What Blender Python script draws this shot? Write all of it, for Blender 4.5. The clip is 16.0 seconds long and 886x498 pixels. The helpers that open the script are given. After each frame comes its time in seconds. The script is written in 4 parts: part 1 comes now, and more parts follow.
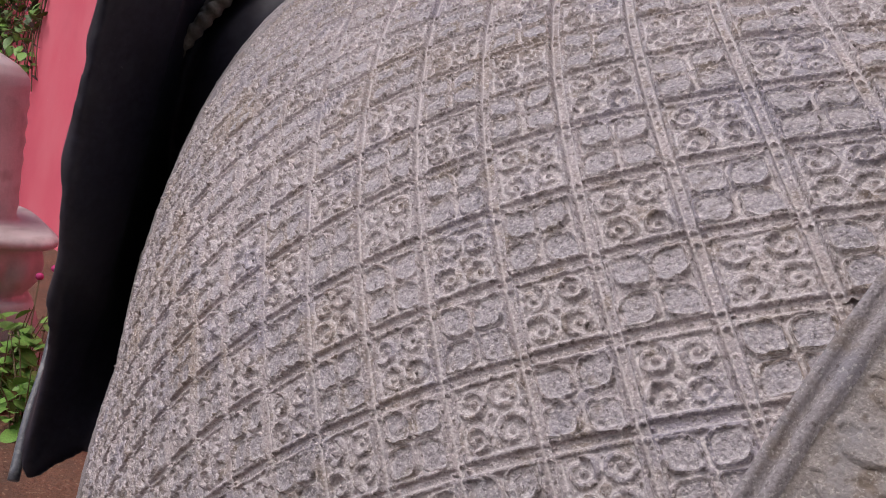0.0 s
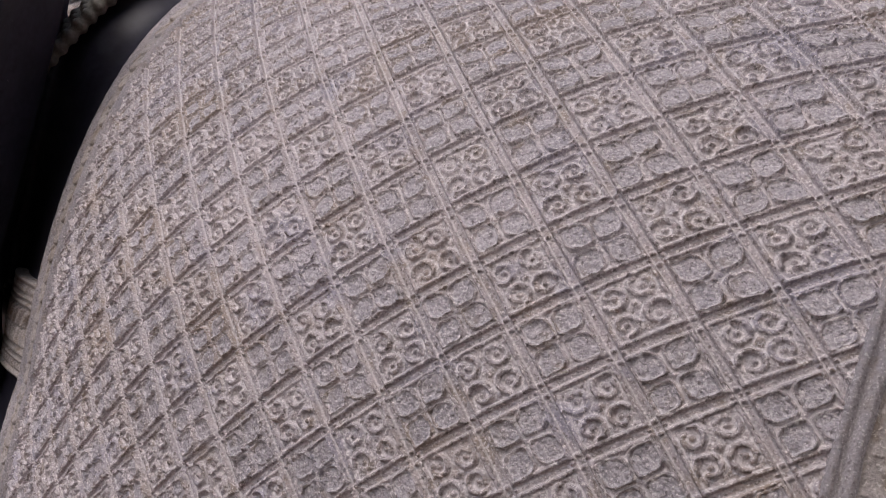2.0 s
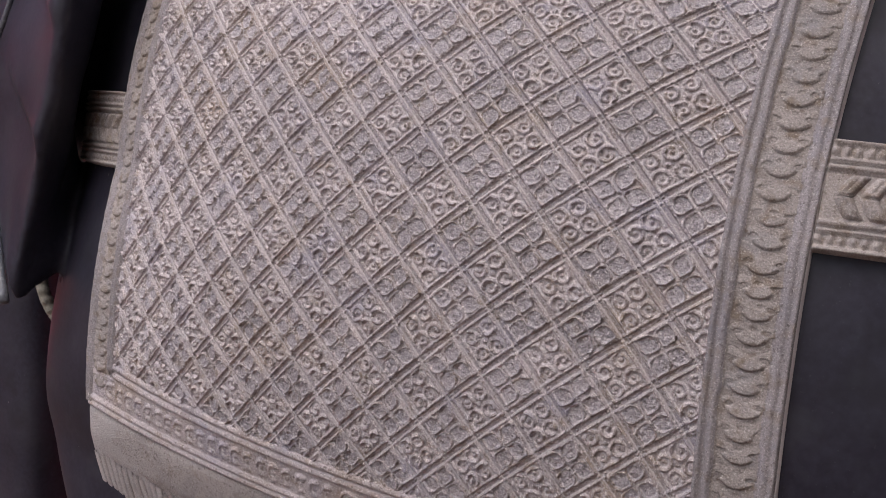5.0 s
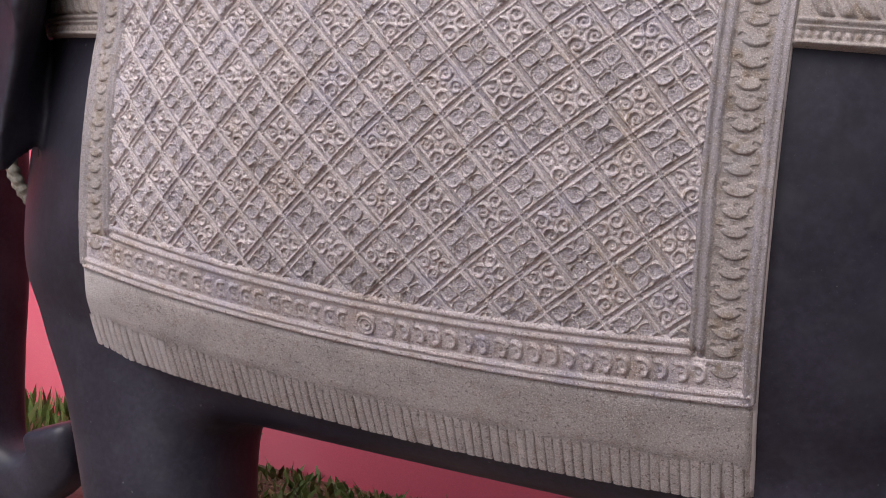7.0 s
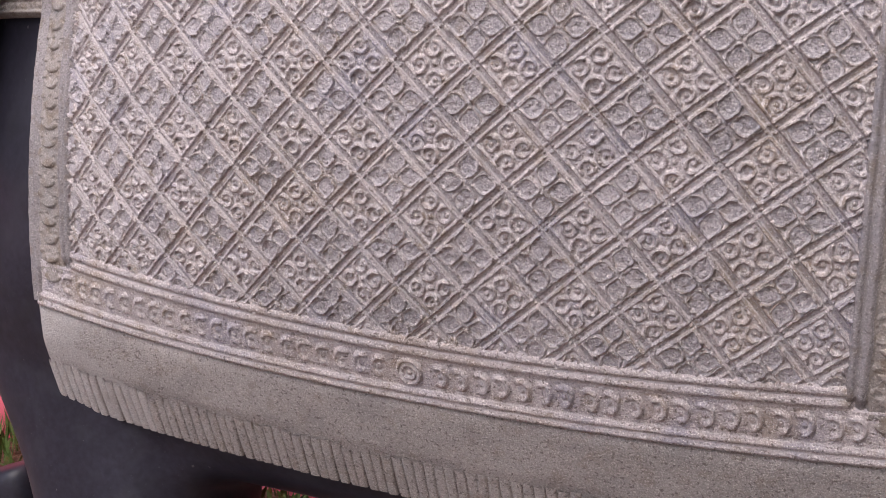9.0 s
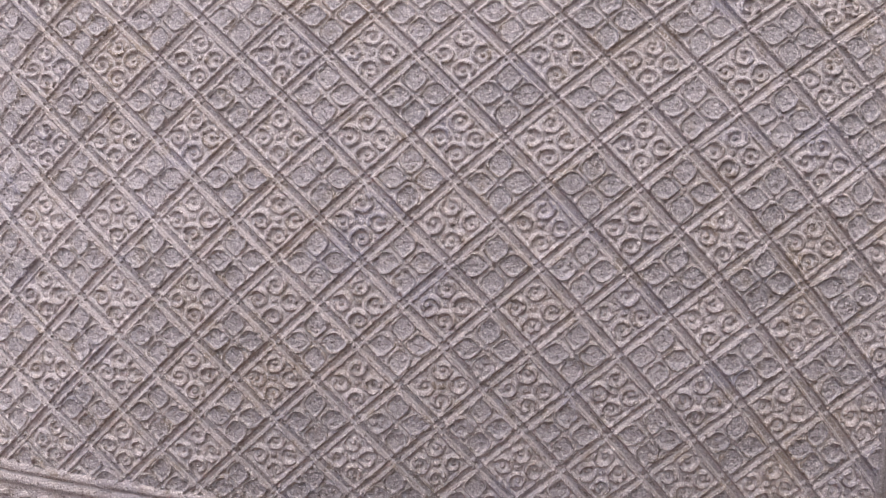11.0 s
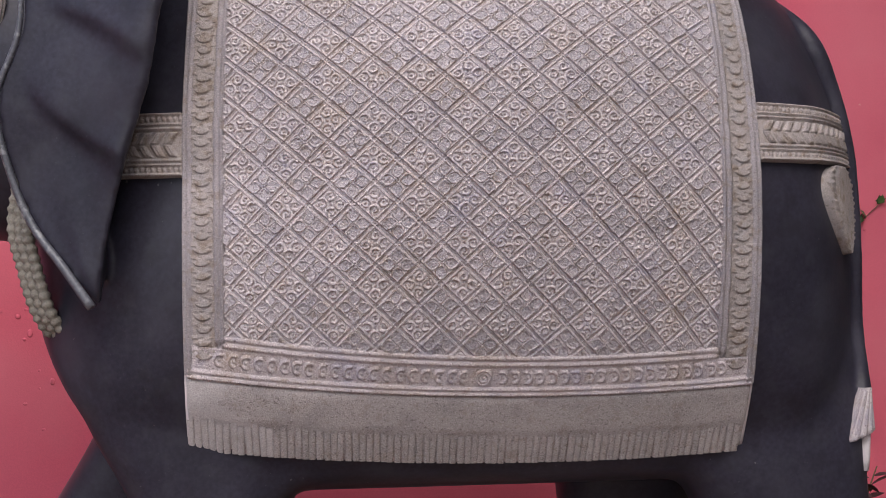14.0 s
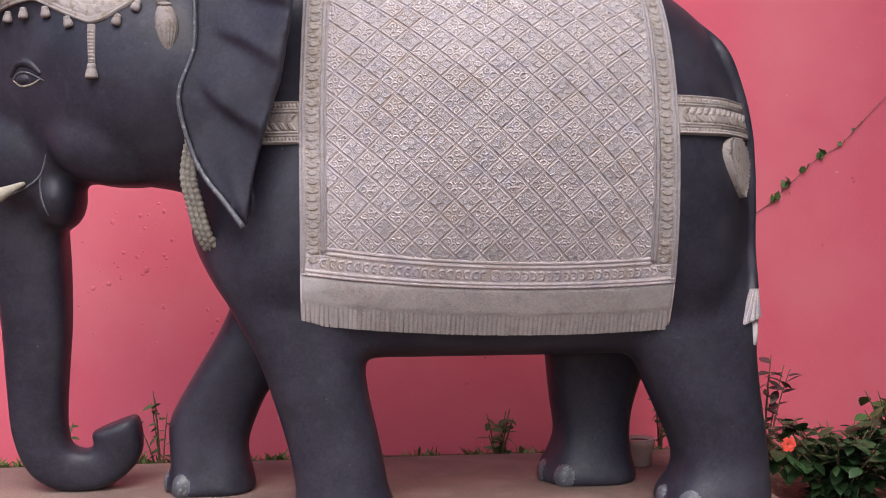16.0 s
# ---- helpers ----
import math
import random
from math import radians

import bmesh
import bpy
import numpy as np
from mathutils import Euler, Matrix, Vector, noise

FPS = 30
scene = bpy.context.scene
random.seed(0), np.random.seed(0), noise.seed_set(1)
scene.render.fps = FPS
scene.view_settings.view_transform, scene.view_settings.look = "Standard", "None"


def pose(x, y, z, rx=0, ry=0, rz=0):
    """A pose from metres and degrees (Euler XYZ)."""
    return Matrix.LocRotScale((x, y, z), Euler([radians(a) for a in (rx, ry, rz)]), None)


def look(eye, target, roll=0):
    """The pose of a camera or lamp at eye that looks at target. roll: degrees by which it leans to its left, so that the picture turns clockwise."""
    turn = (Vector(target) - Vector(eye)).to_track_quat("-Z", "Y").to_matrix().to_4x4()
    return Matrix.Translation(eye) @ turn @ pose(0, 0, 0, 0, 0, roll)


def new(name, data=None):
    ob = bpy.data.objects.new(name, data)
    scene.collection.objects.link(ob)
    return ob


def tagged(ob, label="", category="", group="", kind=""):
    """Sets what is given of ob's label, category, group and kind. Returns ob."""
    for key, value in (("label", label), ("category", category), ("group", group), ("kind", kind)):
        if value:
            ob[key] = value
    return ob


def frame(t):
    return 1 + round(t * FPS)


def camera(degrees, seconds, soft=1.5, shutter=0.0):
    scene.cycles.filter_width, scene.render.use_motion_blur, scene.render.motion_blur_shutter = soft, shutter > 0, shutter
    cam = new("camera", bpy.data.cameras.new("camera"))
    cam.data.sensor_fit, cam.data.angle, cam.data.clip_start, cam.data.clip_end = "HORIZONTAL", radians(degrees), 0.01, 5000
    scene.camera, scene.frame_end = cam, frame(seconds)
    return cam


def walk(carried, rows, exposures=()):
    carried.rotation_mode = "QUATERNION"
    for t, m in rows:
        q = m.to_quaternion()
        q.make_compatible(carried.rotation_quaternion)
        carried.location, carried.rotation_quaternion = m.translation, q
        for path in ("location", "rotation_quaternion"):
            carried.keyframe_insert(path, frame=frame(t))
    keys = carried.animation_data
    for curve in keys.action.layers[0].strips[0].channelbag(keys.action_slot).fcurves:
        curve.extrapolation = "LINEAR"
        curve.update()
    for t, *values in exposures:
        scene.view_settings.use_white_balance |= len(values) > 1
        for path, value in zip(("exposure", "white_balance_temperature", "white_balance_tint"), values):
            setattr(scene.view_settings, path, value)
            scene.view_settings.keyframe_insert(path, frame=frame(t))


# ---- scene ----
cam = camera(43.6, 16.0, soft=0.95)
PATH = [
    (0, (0.945, -0.598, 1.774), (-0.705, 0.499, 1.507), 13.0),
    (0.5, (0.895, -0.651, 1.726), (-0.665, 0.585, 1.531), 12.3),
    (1, (0.832, -0.759, 1.682), (-0.608, 0.622, 1.549), 11.2),
    (1.5, (0.798, -0.859, 1.644), (-0.516, 0.648, 1.576), 10.3),
    (2, (0.812, -0.929, 1.610), (-0.459, 0.615, 1.571), 9.6),
    (2.5, (0.858, -0.969, 1.580), (-0.416, 0.572, 1.555), 10.2),
    (3, (0.925, -1.022, 1.532), (-0.353, 0.516, 1.506), 9.8),
    (3.5, (1.003, -1.137, 1.499), (-0.271, 0.404, 1.450), 9.8),
    (4, (1.065, -1.226, 1.461), (-0.201, 0.320, 1.385), 8.9),
    (4.5, (1.032, -1.311, 1.409), (-0.189, 0.270, 1.315), 8.7),
    (5, (0.967, -1.447, 1.356), (-0.105, 0.236, 1.219), 7.1),
    (5.2, (0.948, -1.505, 1.327), (-0.074, 0.209, 1.196), 6.6),
    (7.3, (0.871, -1.678, 1.159), (0.029, 0.122, 0.930), 4.6),
    (7.5, (0.868, -1.662, 1.159), (0.023, 0.136, 0.920), 4.3),
    (8, (0.798, -1.594, 1.153), (-0.036, 0.208, 0.916), 4.2),
    (8.5, (0.698, -1.468, 1.178), (-0.080, 0.357, 0.922), 3.5),
    (9, (0.570, -1.391, 1.188), (-0.180, 0.445, 0.930), 2.9),
    (9.5, (0.493, -1.365, 1.214), (-0.237, 0.482, 0.978), 3.9),
    (10, (0.409, -1.367, 1.222), (-0.204, 0.531, 1.068), 4.1),
    (10.2, (0.351, -1.368, 1.223), (-0.154, 0.562, 1.093), 3.7),
    (12.3, (-0.027, -1.626, 1.266), (0.039, 0.372, 1.260), 0.1),
    (12.5, (-0.033, -1.717, 1.256), (0.024, 0.282, 1.245), 0.2),
    (13, (-0.085, -1.936, 1.242), (0.001, 0.063, 1.244), 0.9),
    (13.5, (-0.188, -2.171, 1.202), (-0.018, -0.178, 1.185), -0.8),
    (14, (-0.321, -2.514, 1.153), (-0.116, -0.524, 1.133), -0.5),
    (14.5, (-0.317, -2.823, 1.112), (-0.128, -0.832, 1.105), -0.2),
    (15, (-0.338, -3.158, 1.092), (-0.196, -1.163, 1.072), 0.6),
    (15.5, (-0.393, -3.428, 1.059), (-0.250, -1.433, 1.048), -0.4),
    (16, (-0.529, -3.761, 1.015), (-0.330, -1.772, 0.973), -0.4),
]
EXPOSURES = [(0.0, 0.10), (2.0, -0.02), (3.5, 0.06), (5.0, 0.26), (7.5, 0.66), (10.0, 0.60), (12.5, 0.30), (14.0, 0.42), (16.0, 0.80)]
walk(cam, [(t, look(eye, target, roll)) for t, eye, target, roll in PATH], EXPOSURES)

from mathutils.bvhtree import BVHTree

# ---- world, sun ----
SUN_EL, SUN_AZ = radians(55), radians(181)
world = bpy.data.worlds.new("world")
scene.world = world
world.use_nodes = True
wn = world.node_tree.nodes
sky = wn.new("ShaderNodeTexSky")
sky.sky_type, sky.sun_disc = "NISHITA", False
sky.sun_elevation, sky.sun_rotation = SUN_EL, SUN_AZ
sky.air_density, sky.dust_density = 1.0, 3.0
wn["Background"].inputs["Strength"].default_value = 0.172
world.node_tree.links.new(sky.outputs[0], wn["Background"].inputs["Color"])
lamp = bpy.data.lights.new("sun", "SUN")
lamp.energy, lamp.angle, lamp.color = 1.34, radians(54), (1.0, 0.948, 0.935)
sun = new("sun", lamp)
sun.matrix_world = look((0, 0, 9), (-math.sin(SUN_AZ) * math.cos(SUN_EL), -math.cos(SUN_AZ) * math.cos(SUN_EL), 9 - math.sin(SUN_EL)))


# ---- materials ----
def node_mat(name, base, rough=0.7, spots=(), grain=120.0, bump=0.3, bump_dist=0.002, rand=0.0, metal=0.0, spec=0.5, patch=2.5, patch_amt=0.25, coat=0.0, wear_highlight=None, speckle=0.28):
    """A stone, paint or leaf surface: patches at a large scale, specks at a small one, and a fine relief."""
    m = bpy.data.materials.new(name)
    m.use_nodes = True
    nt = m.node_tree
    n, l = nt.nodes, nt.links
    bsdf = n["Principled BSDF"]
    bsdf.inputs["Roughness"].default_value = rough
    bsdf.inputs["Metallic"].default_value = metal
    bsdf.inputs["Specular IOR Level"].default_value = spec
    bsdf.inputs["Coat Weight"].default_value = coat
    co = n.new("ShaderNodeTexCoord")
    geo = n.new("ShaderNodeNewGeometry")
    big = n.new("ShaderNodeTexNoise")
    big.inputs["Scale"].default_value, big.inputs["Detail"].default_value = patch, 6
    l.new(geo.outputs["Position"], big.inputs["Vector"])
    fine = n.new("ShaderNodeTexNoise")
    fine.inputs["Scale"].default_value, fine.inputs["Detail"].default_value = grain, 5
    l.new(geo.outputs["Position"], fine.inputs["Vector"])
    ramp = n.new("ShaderNodeMapRange")
    ramp.inputs["From Min"].default_value, ramp.inputs["From Max"].default_value = 0.3, 0.7
    ramp.inputs["To Min"].default_value, ramp.inputs["To Max"].default_value = 1 - patch_amt, 1 + patch_amt
    l.new(big.outputs["Fac"], ramp.inputs["Value"])
    r2 = n.new("ShaderNodeMapRange")
    r2.inputs["From Min"].default_value, r2.inputs["From Max"].default_value = 0.25, 0.75
    r2.inputs["To Min"].default_value, r2.inputs["To Max"].default_value = 1 - speckle, 1 + speckle
    l.new(fine.outputs["Fac"], r2.inputs["Value"])
    mul = n.new("ShaderNodeMath")
    mul.operation = "MULTIPLY"
    l.new(ramp.outputs[0], mul.inputs[0])
    l.new(r2.outputs[0], mul.inputs[1])
    last = mul.outputs[0]
    if rand:
        info = n.new("ShaderNodeObjectInfo")
        r3 = n.new("ShaderNodeMapRange")
        r3.inputs["To Min"].default_value, r3.inputs["To Max"].default_value = 1 - rand, 1 + rand
        l.new(info.outputs["Random"], r3.inputs["Value"])
        m2 = n.new("ShaderNodeMath")
        m2.operation = "MULTIPLY"
        l.new(last, m2.inputs[0])
        l.new(r3.outputs[0], m2.inputs[1])
        last = m2.outputs[0]
    tint = n.new("ShaderNodeMixRGB")
    tint.blend_type = "MULTIPLY"
    tint.inputs[0].default_value = 1.0
    tint.inputs[1].default_value = (*base, 1)
    l.new(last, tint.inputs[2])
    colour = tint.outputs[0]
    for k, (scale, low, high, stain, amount) in enumerate(spots):
        t2 = n.new("ShaderNodeTexNoise")
        t2.inputs["Scale"].default_value, t2.inputs["Detail"].default_value = scale, 4
        shift = n.new("ShaderNodeVectorMath")
        shift.inputs[1].default_value = (3.7 * k + 1.3, 2.1 * k, 5.9 * k)
        l.new(geo.outputs["Position"], shift.inputs[0])
        l.new(shift.outputs[0], t2.inputs["Vector"])
        r4 = n.new("ShaderNodeMapRange")
        r4.inputs["From Min"].default_value, r4.inputs["From Max"].default_value = low, high
        r4.inputs["To Max"].default_value = amount
        l.new(t2.outputs["Fac"], r4.inputs["Value"])
        mix = n.new("ShaderNodeMixRGB")
        mix.inputs[2].default_value = (*stain, 1)
        l.new(r4.outputs[0], mix.inputs[0])
        l.new(colour, mix.inputs[1])
        colour = mix.outputs[0]
    # convex edges turn paler: wear, plus highlights painted into the colour
    if wear_highlight:
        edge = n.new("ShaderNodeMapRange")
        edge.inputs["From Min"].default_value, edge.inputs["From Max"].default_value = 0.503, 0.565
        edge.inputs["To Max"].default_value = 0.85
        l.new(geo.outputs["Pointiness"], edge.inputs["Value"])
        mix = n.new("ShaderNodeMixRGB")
        mix.inputs[2].default_value = (*wear_highlight, 1)
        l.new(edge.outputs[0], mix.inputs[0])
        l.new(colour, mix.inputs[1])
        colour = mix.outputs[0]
    l.new(colour, bsdf.inputs["Base Color"])
    rr = n.new("ShaderNodeMapRange")
    rr.inputs["To Min"].default_value, rr.inputs["To Max"].default_value = max(rough - 0.12, 0.05), min(rough + 0.12, 1)
    l.new(big.outputs["Fac"], rr.inputs["Value"])
    l.new(rr.outputs[0], bsdf.inputs["Roughness"])
    b = n.new("ShaderNodeBump")
    b.inputs["Strength"].default_value, b.inputs["Distance"].default_value = bump, bump_dist
    l.new(fine.outputs["Fac"], b.inputs["Height"])
    l.new(b.outputs[0], bsdf.inputs["Normal"])
    return m


DARK = node_mat("dark_polished_stone", (0.0255, 0.0238, 0.0365), 0.44, [(240, 0.66, 0.75, (0.09, 0.087, 0.095), 0.35), (4, 0.48, 0.72, (0.050, 0.048, 0.064), 0.6), (22, 0.52, 0.72, (0.046, 0.046, 0.057), 0.45), (12, 0.55, 0.72, (0.017, 0.016, 0.021), 0.6), (70, 0.735, 0.765, (0.20, 0.19, 0.19), 0.5)], 90, 0.10, 0.002, spec=0.30, patch=4)
# PALE and PATINA ridges carry painted highlights besides wear, for contrast at a distance
PALE = node_mat("pale_carved_stone", (0.436, 0.381, 0.392), 0.80, [(45, 0.54, 0.68, (0.29, 0.225, 0.175), 0.65), (15, 0.54, 0.68, (0.32, 0.295, 0.36), 0.7), (9, 0.52, 0.68, (0.36, 0.28, 0.225), 0.6), (420, 0.54, 0.64, (0.76, 0.70, 0.69), 0.75), (230, 0.58, 0.66, (0.14, 0.11, 0.10), 0.75)], 400, 0.75, 0.004, rand=0.10, spec=0.25, patch=3, patch_amt=0.14, wear_highlight=(0.74, 0.68, 0.69))
PATINA = node_mat("grey_violet_carved_stone", (0.400, 0.358, 0.382), 0.78, [(45, 0.56, 0.70, (0.27, 0.215, 0.175), 0.55), (20, 0.55, 0.70, (0.31, 0.285, 0.325), 0.6), (420, 0.54, 0.64, (0.68, 0.63, 0.63), 0.75), (230, 0.59, 0.67, (0.13, 0.11, 0.11), 0.7)], 400, 0.75, 0.004, rand=0.10, spec=0.25, patch=3, patch_amt=0.16, wear_highlight=(0.66, 0.61, 0.625))
APRON = node_mat("speckled_grey_stone", (0.375, 0.338, 0.330), 0.85, [(45, 0.54, 0.68, (0.27, 0.22, 0.18), 0.5), (14, 0.52, 0.68, (0.29, 0.265, 0.265), 0.6), (420, 0.55, 0.64, (0.62, 0.57, 0.55), 0.7), (230, 0.58, 0.66, (0.13, 0.105, 0.10), 0.7)], 400, 0.8, 0.004, rand=0.06, spec=0.25, patch=4, patch_amt=0.16)
CHALK = node_mat("chalky_grey_stone", (0.455, 0.418, 0.415), 0.85, [(30, 0.54, 0.70, (0.34, 0.30, 0.28), 0.5), (420, 0.57, 0.66, (0.66, 0.62, 0.61), 0.6), (230, 0.62, 0.68, (0.20, 0.17, 0.16), 0.6)], 400, 0.6, 0.004, rand=0.06, spec=0.25, patch=6, patch_amt=0.12)
BORDER = node_mat("brown_stained_border_stone", (0.325, 0.284, 0.272), 0.82, [(45, 0.52, 0.66, (0.19, 0.14, 0.10), 0.65), (20, 0.55, 0.70, (0.27, 0.255, 0.27), 0.6), (420, 0.57, 0.66, (0.55, 0.50, 0.47), 0.6), (110, 0.61, 0.70, (0.13, 0.10, 0.08), 0.55)], 400, 0.5, 0.004, rand=0.10, spec=0.22, patch=5, patch_amt=0.18)
RAIL = node_mat("grey_rail_stone", (0.300, 0.268, 0.280), 0.75, [(45, 0.54, 0.68, (0.23, 0.185, 0.155), 0.6), (20, 0.55, 0.70, (0.24, 0.225, 0.26), 0.65), (420, 0.58, 0.66, (0.55, 0.51, 0.50), 0.6), (230, 0.60, 0.68, (0.12, 0.10, 0.10), 0.65)], 400, 0.45, 0.004, rand=0.05, spec=0.25, patch=5, patch_amt=0.18)
RIM = node_mat("worn_grey_edge", (0.085, 0.088, 0.105), 0.42, [(60, 0.56, 0.7, (0.26, 0.26, 0.27), 0.75)], 160, 0.3)
IVORY = node_mat("cream_stone", (0.34, 0.31, 0.255), 0.6, [(30, 0.55, 0.75, (0.26, 0.21, 0.15), 0.6)], 150, 0.2)
PINK = node_mat("pink_wall_paint", (0.635, 0.114, 0.166), 0.75, [(1.1, 0.45, 0.75, (0.66, 0.18, 0.225), 0.8), (26, 0.74, 0.78, (0.68, 0.32, 0.30), 0.6), (2.2, 0.60, 0.85, (0.50, 0.085, 0.13), 0.4)], 220, 0.25, 0.002, spec=0.3, patch=0.6, patch_amt=0.06, speckle=0.06)
CEMENT = node_mat("brown_cement", (0.21, 0.14, 0.12), 0.85, [(6, 0.52, 0.7, (0.28, 0.21, 0.19), 0.6), (60, 0.6, 0.72, (0.14, 0.10, 0.08), 0.5)], 140, 0.6, 0.004, patch=3)
# kept dark so the unseen east wall bounces little light
BLOCKER = node_mat("dark_blocker_cement", (0.085, 0.08, 0.07), 0.9, [(3, 0.5, 0.7, (0.05, 0.055, 0.04), 0.7), (30, 0.55, 0.7, (0.13, 0.12, 0.11), 0.6)], 120, 0.6, 0.004, patch=1.5)
SOIL = node_mat("red_soil", (0.13, 0.063, 0.038), 0.95, [(7, 0.5, 0.7, (0.10, 0.06, 0.04), 0.7), (50, 0.6, 0.7, (0.34, 0.22, 0.14), 0.6)], 60, 1.0, 0.02, patch=2)
LEAF = node_mat("green_leaf", (0.055, 0.105, 0.03), 0.45, [(25, 0.5, 0.75, (0.11, 0.16, 0.04), 0.6)], 120, 0.2, rand=0.35)
LEAF_DARK = node_mat("dark_green_leaf", (0.030, 0.064, 0.024), 0.38, [(20, 0.5, 0.75, (0.05, 0.09, 0.035), 0.6)], 120, 0.2, rand=0.4)
LEAF_RED = node_mat("dark_red_leaf", (0.06, 0.028, 0.03), 0.5, [(25, 0.5, 0.75, (0.05, 0.06, 0.025), 0.6)], 120, 0.2, rand=0.3)
ROPE = node_mat("weathered_rope_stone", (0.23, 0.21, 0.175), 0.8, [(60, 0.5, 0.7, (0.33, 0.30, 0.26), 0.6)], 200, 0.5)
WEED = node_mat("yellow_green_weed", (0.095, 0.14, 0.032), 0.6, [(9, 0.5, 0.65, (0.17, 0.11, 0.05), 0.8), (22, 0.5, 0.7, (0.05, 0.10, 0.025), 0.7)], 120, 0.2)
STEM = node_mat("plant_stem", (0.13, 0.10, 0.05), 0.8, (), 150, 0.4)
FLOWER = node_mat("coral_petal", (0.70, 0.075, 0.05), 0.6, (), 120, 0.2, rand=0.2)
MAGENTA = node_mat("magenta_flower", (0.45, 0.03, 0.16), 0.7, (), 150, 0.3)
POT = node_mat("pale_clay", (0.70, 0.52, 0.47), 0.85, [(20, 0.5, 0.7, (0.55, 0.40, 0.35), 0.6)], 140, 0.5, speckle=0.08)
GREY_STATUE = node_mat("pinkish_granite", (0.50, 0.45, 0.44), 0.7, [(9, 0.52, 0.72, (0.24, 0.19, 0.17), 0.6)], 200, 0.5)


# ---- helpers of this scene ----
def mesh_of(name, verts, faces, mats, index=None, smooth=True):
    me = bpy.data.meshes.new(name)
    me.from_pydata(np.asarray(verts).tolist(), [], faces)
    for m in mats if isinstance(mats, (list, tuple)) else [mats]:
        me.materials.append(m)
    if index is not None:
        me.polygons.foreach_set("material_index", index)
    me.polygons.foreach_set("use_smooth", [smooth] * len(me.polygons))
    me.update()
    return me


def part(name, data, material, parent, label=""):
    """data: (verts, faces) or a bmesh or a mesh, linked as one mesh object under its thing."""
    if isinstance(data, bmesh.types.BMesh):
        me = bpy.data.meshes.new(name)
        data.to_mesh(me)
        data.free()
        me.materials.append(material)
        me.polygons.foreach_set("use_smooth", [True] * len(me.polygons))
    elif isinstance(data, bpy.types.Mesh):
        me = data
    else:
        me = mesh_of(name, *data, material)
    ob = new(name, me)
    ob.parent = parent
    return tagged(ob, label) if label else ob


def thing(name, label, category, group="", kind="", at=(0, 0, 0)):
    ob = new(name)
    ob.location = at
    ob.empty_display_size = 0.05
    return tagged(ob, label, category, group, kind)


def grid_faces(nu, nv, keep=None, flip=False):
    """Quads of a grid of nu x nv vertices (row by row)."""
    i, j = np.meshgrid(np.arange(nu - 1), np.arange(nv - 1), indexing="ij")
    a = (i * nv + j).ravel()
    q = np.stack([a, a + nv, a + nv + 1, a + 1], 1)
    if flip:
        q = q[:, ::-1]
    if keep is not None:
        q = q[keep.ravel()]
    return q


def tidy(verts, q):
    """Drops the vertices that no face uses."""
    used = np.unique(q)
    at = np.zeros(len(verts), int)
    at[used] = np.arange(len(used))
    return verts[used], at[q].tolist()


def smooth(lo, hi, v):
    t = np.clip((np.asarray(v, float) - lo) / (hi - lo), 0, 1)
    return t * t * (3 - 2 * t)


def tube(points, radii, sides=10, caps=True, squash=1.0):
    """A round bar along points."""
    pts = [Vector(p) for p in points]
    verts, faces = [], []
    up = Vector((0.31, 0.9, 0.3))
    for i, p in enumerate(pts):
        d = (pts[min(i + 1, len(pts) - 1)] - pts[max(i - 1, 0)]).normalized()
        a = d.cross(up).normalized()
        b = d.cross(a).normalized()
        r = radii[i] if isinstance(radii, (list, tuple, np.ndarray)) else radii
        for k in range(sides):
            t = 2 * math.pi * k / sides
            verts.append(p + a * (r * math.cos(t)) + b * (r * squash * math.sin(t)))
    for i in range(len(pts) - 1):
        for k in range(sides):
            k2 = (k + 1) % sides
            faces.append((i * sides + k, i * sides + k2, (i + 1) * sides + k2, (i + 1) * sides + k))
    if caps:
        faces.append(tuple(range(sides))[::-1])
        faces.append(tuple((len(pts) - 1) * sides + k for k in range(sides)))
    return [tuple(v) for v in verts], faces


def bend(points, n):
    """Smooth points along a few given ones (Catmull-Rom)."""
    p = [np.array(q, float) for q in points]
    p = [2 * p[0] - p[1]] + p + [2 * p[-1] - p[-2]]
    out = []
    for i in range(len(p) - 3):
        for k in range(n):
            t = k / n
            a, b, c, d = p[i : i + 4]
            out.append(0.5 * (2 * b + (c - a) * t + (2 * a - 5 * b + 4 * c - d) * t**2 + (3 * b - a - 3 * c + d) * t**3))
    return out + [p[-2]]


def merge(*some):
    verts, faces = [], []
    for v, f in some:
        off = len(verts)
        verts += [tuple(q) for q in v]
        faces += [tuple(k + off for k in face) for face in f]
    return verts, faces


def loft(rings):
    """A closed skin over rings of equally many points."""
    verts = [tuple(p) for ring in rings for p in ring]
    k = len(rings[0])
    faces = [(i * k + j, i * k + (j + 1) % k, (i + 1) * k + (j + 1) % k, (i + 1) * k + j) for i in range(len(rings) - 1) for j in range(k)]
    faces += [tuple(range(k))[::-1], tuple((len(rings) - 1) * k + j for j in range(k))]
    return verts, faces


def ball(c, r, n=16):
    rings = []
    for i in range(1, n):
        t = math.pi * i / n
        rings.append([(c[0] + r[0] * math.sin(t) * math.cos(a), c[1] + r[1] * math.sin(t) * math.sin(a), c[2] + r[2] * math.cos(t)) for a in np.linspace(0, 2 * math.pi, 2 * n, endpoint=False)])
    return loft(rings)


# ---- the elephant's barrel: its flank as a function of x and z ----
YC, ZC, W0, XC, KX, KLOW, K4 = 0.36, 1.2996, 0.5684, 0.1122, 0.4264, 0.0834, 0.0693
HZ, EZ, HL, EL = 0.6886, 2.334, 0.9757, 1.7312


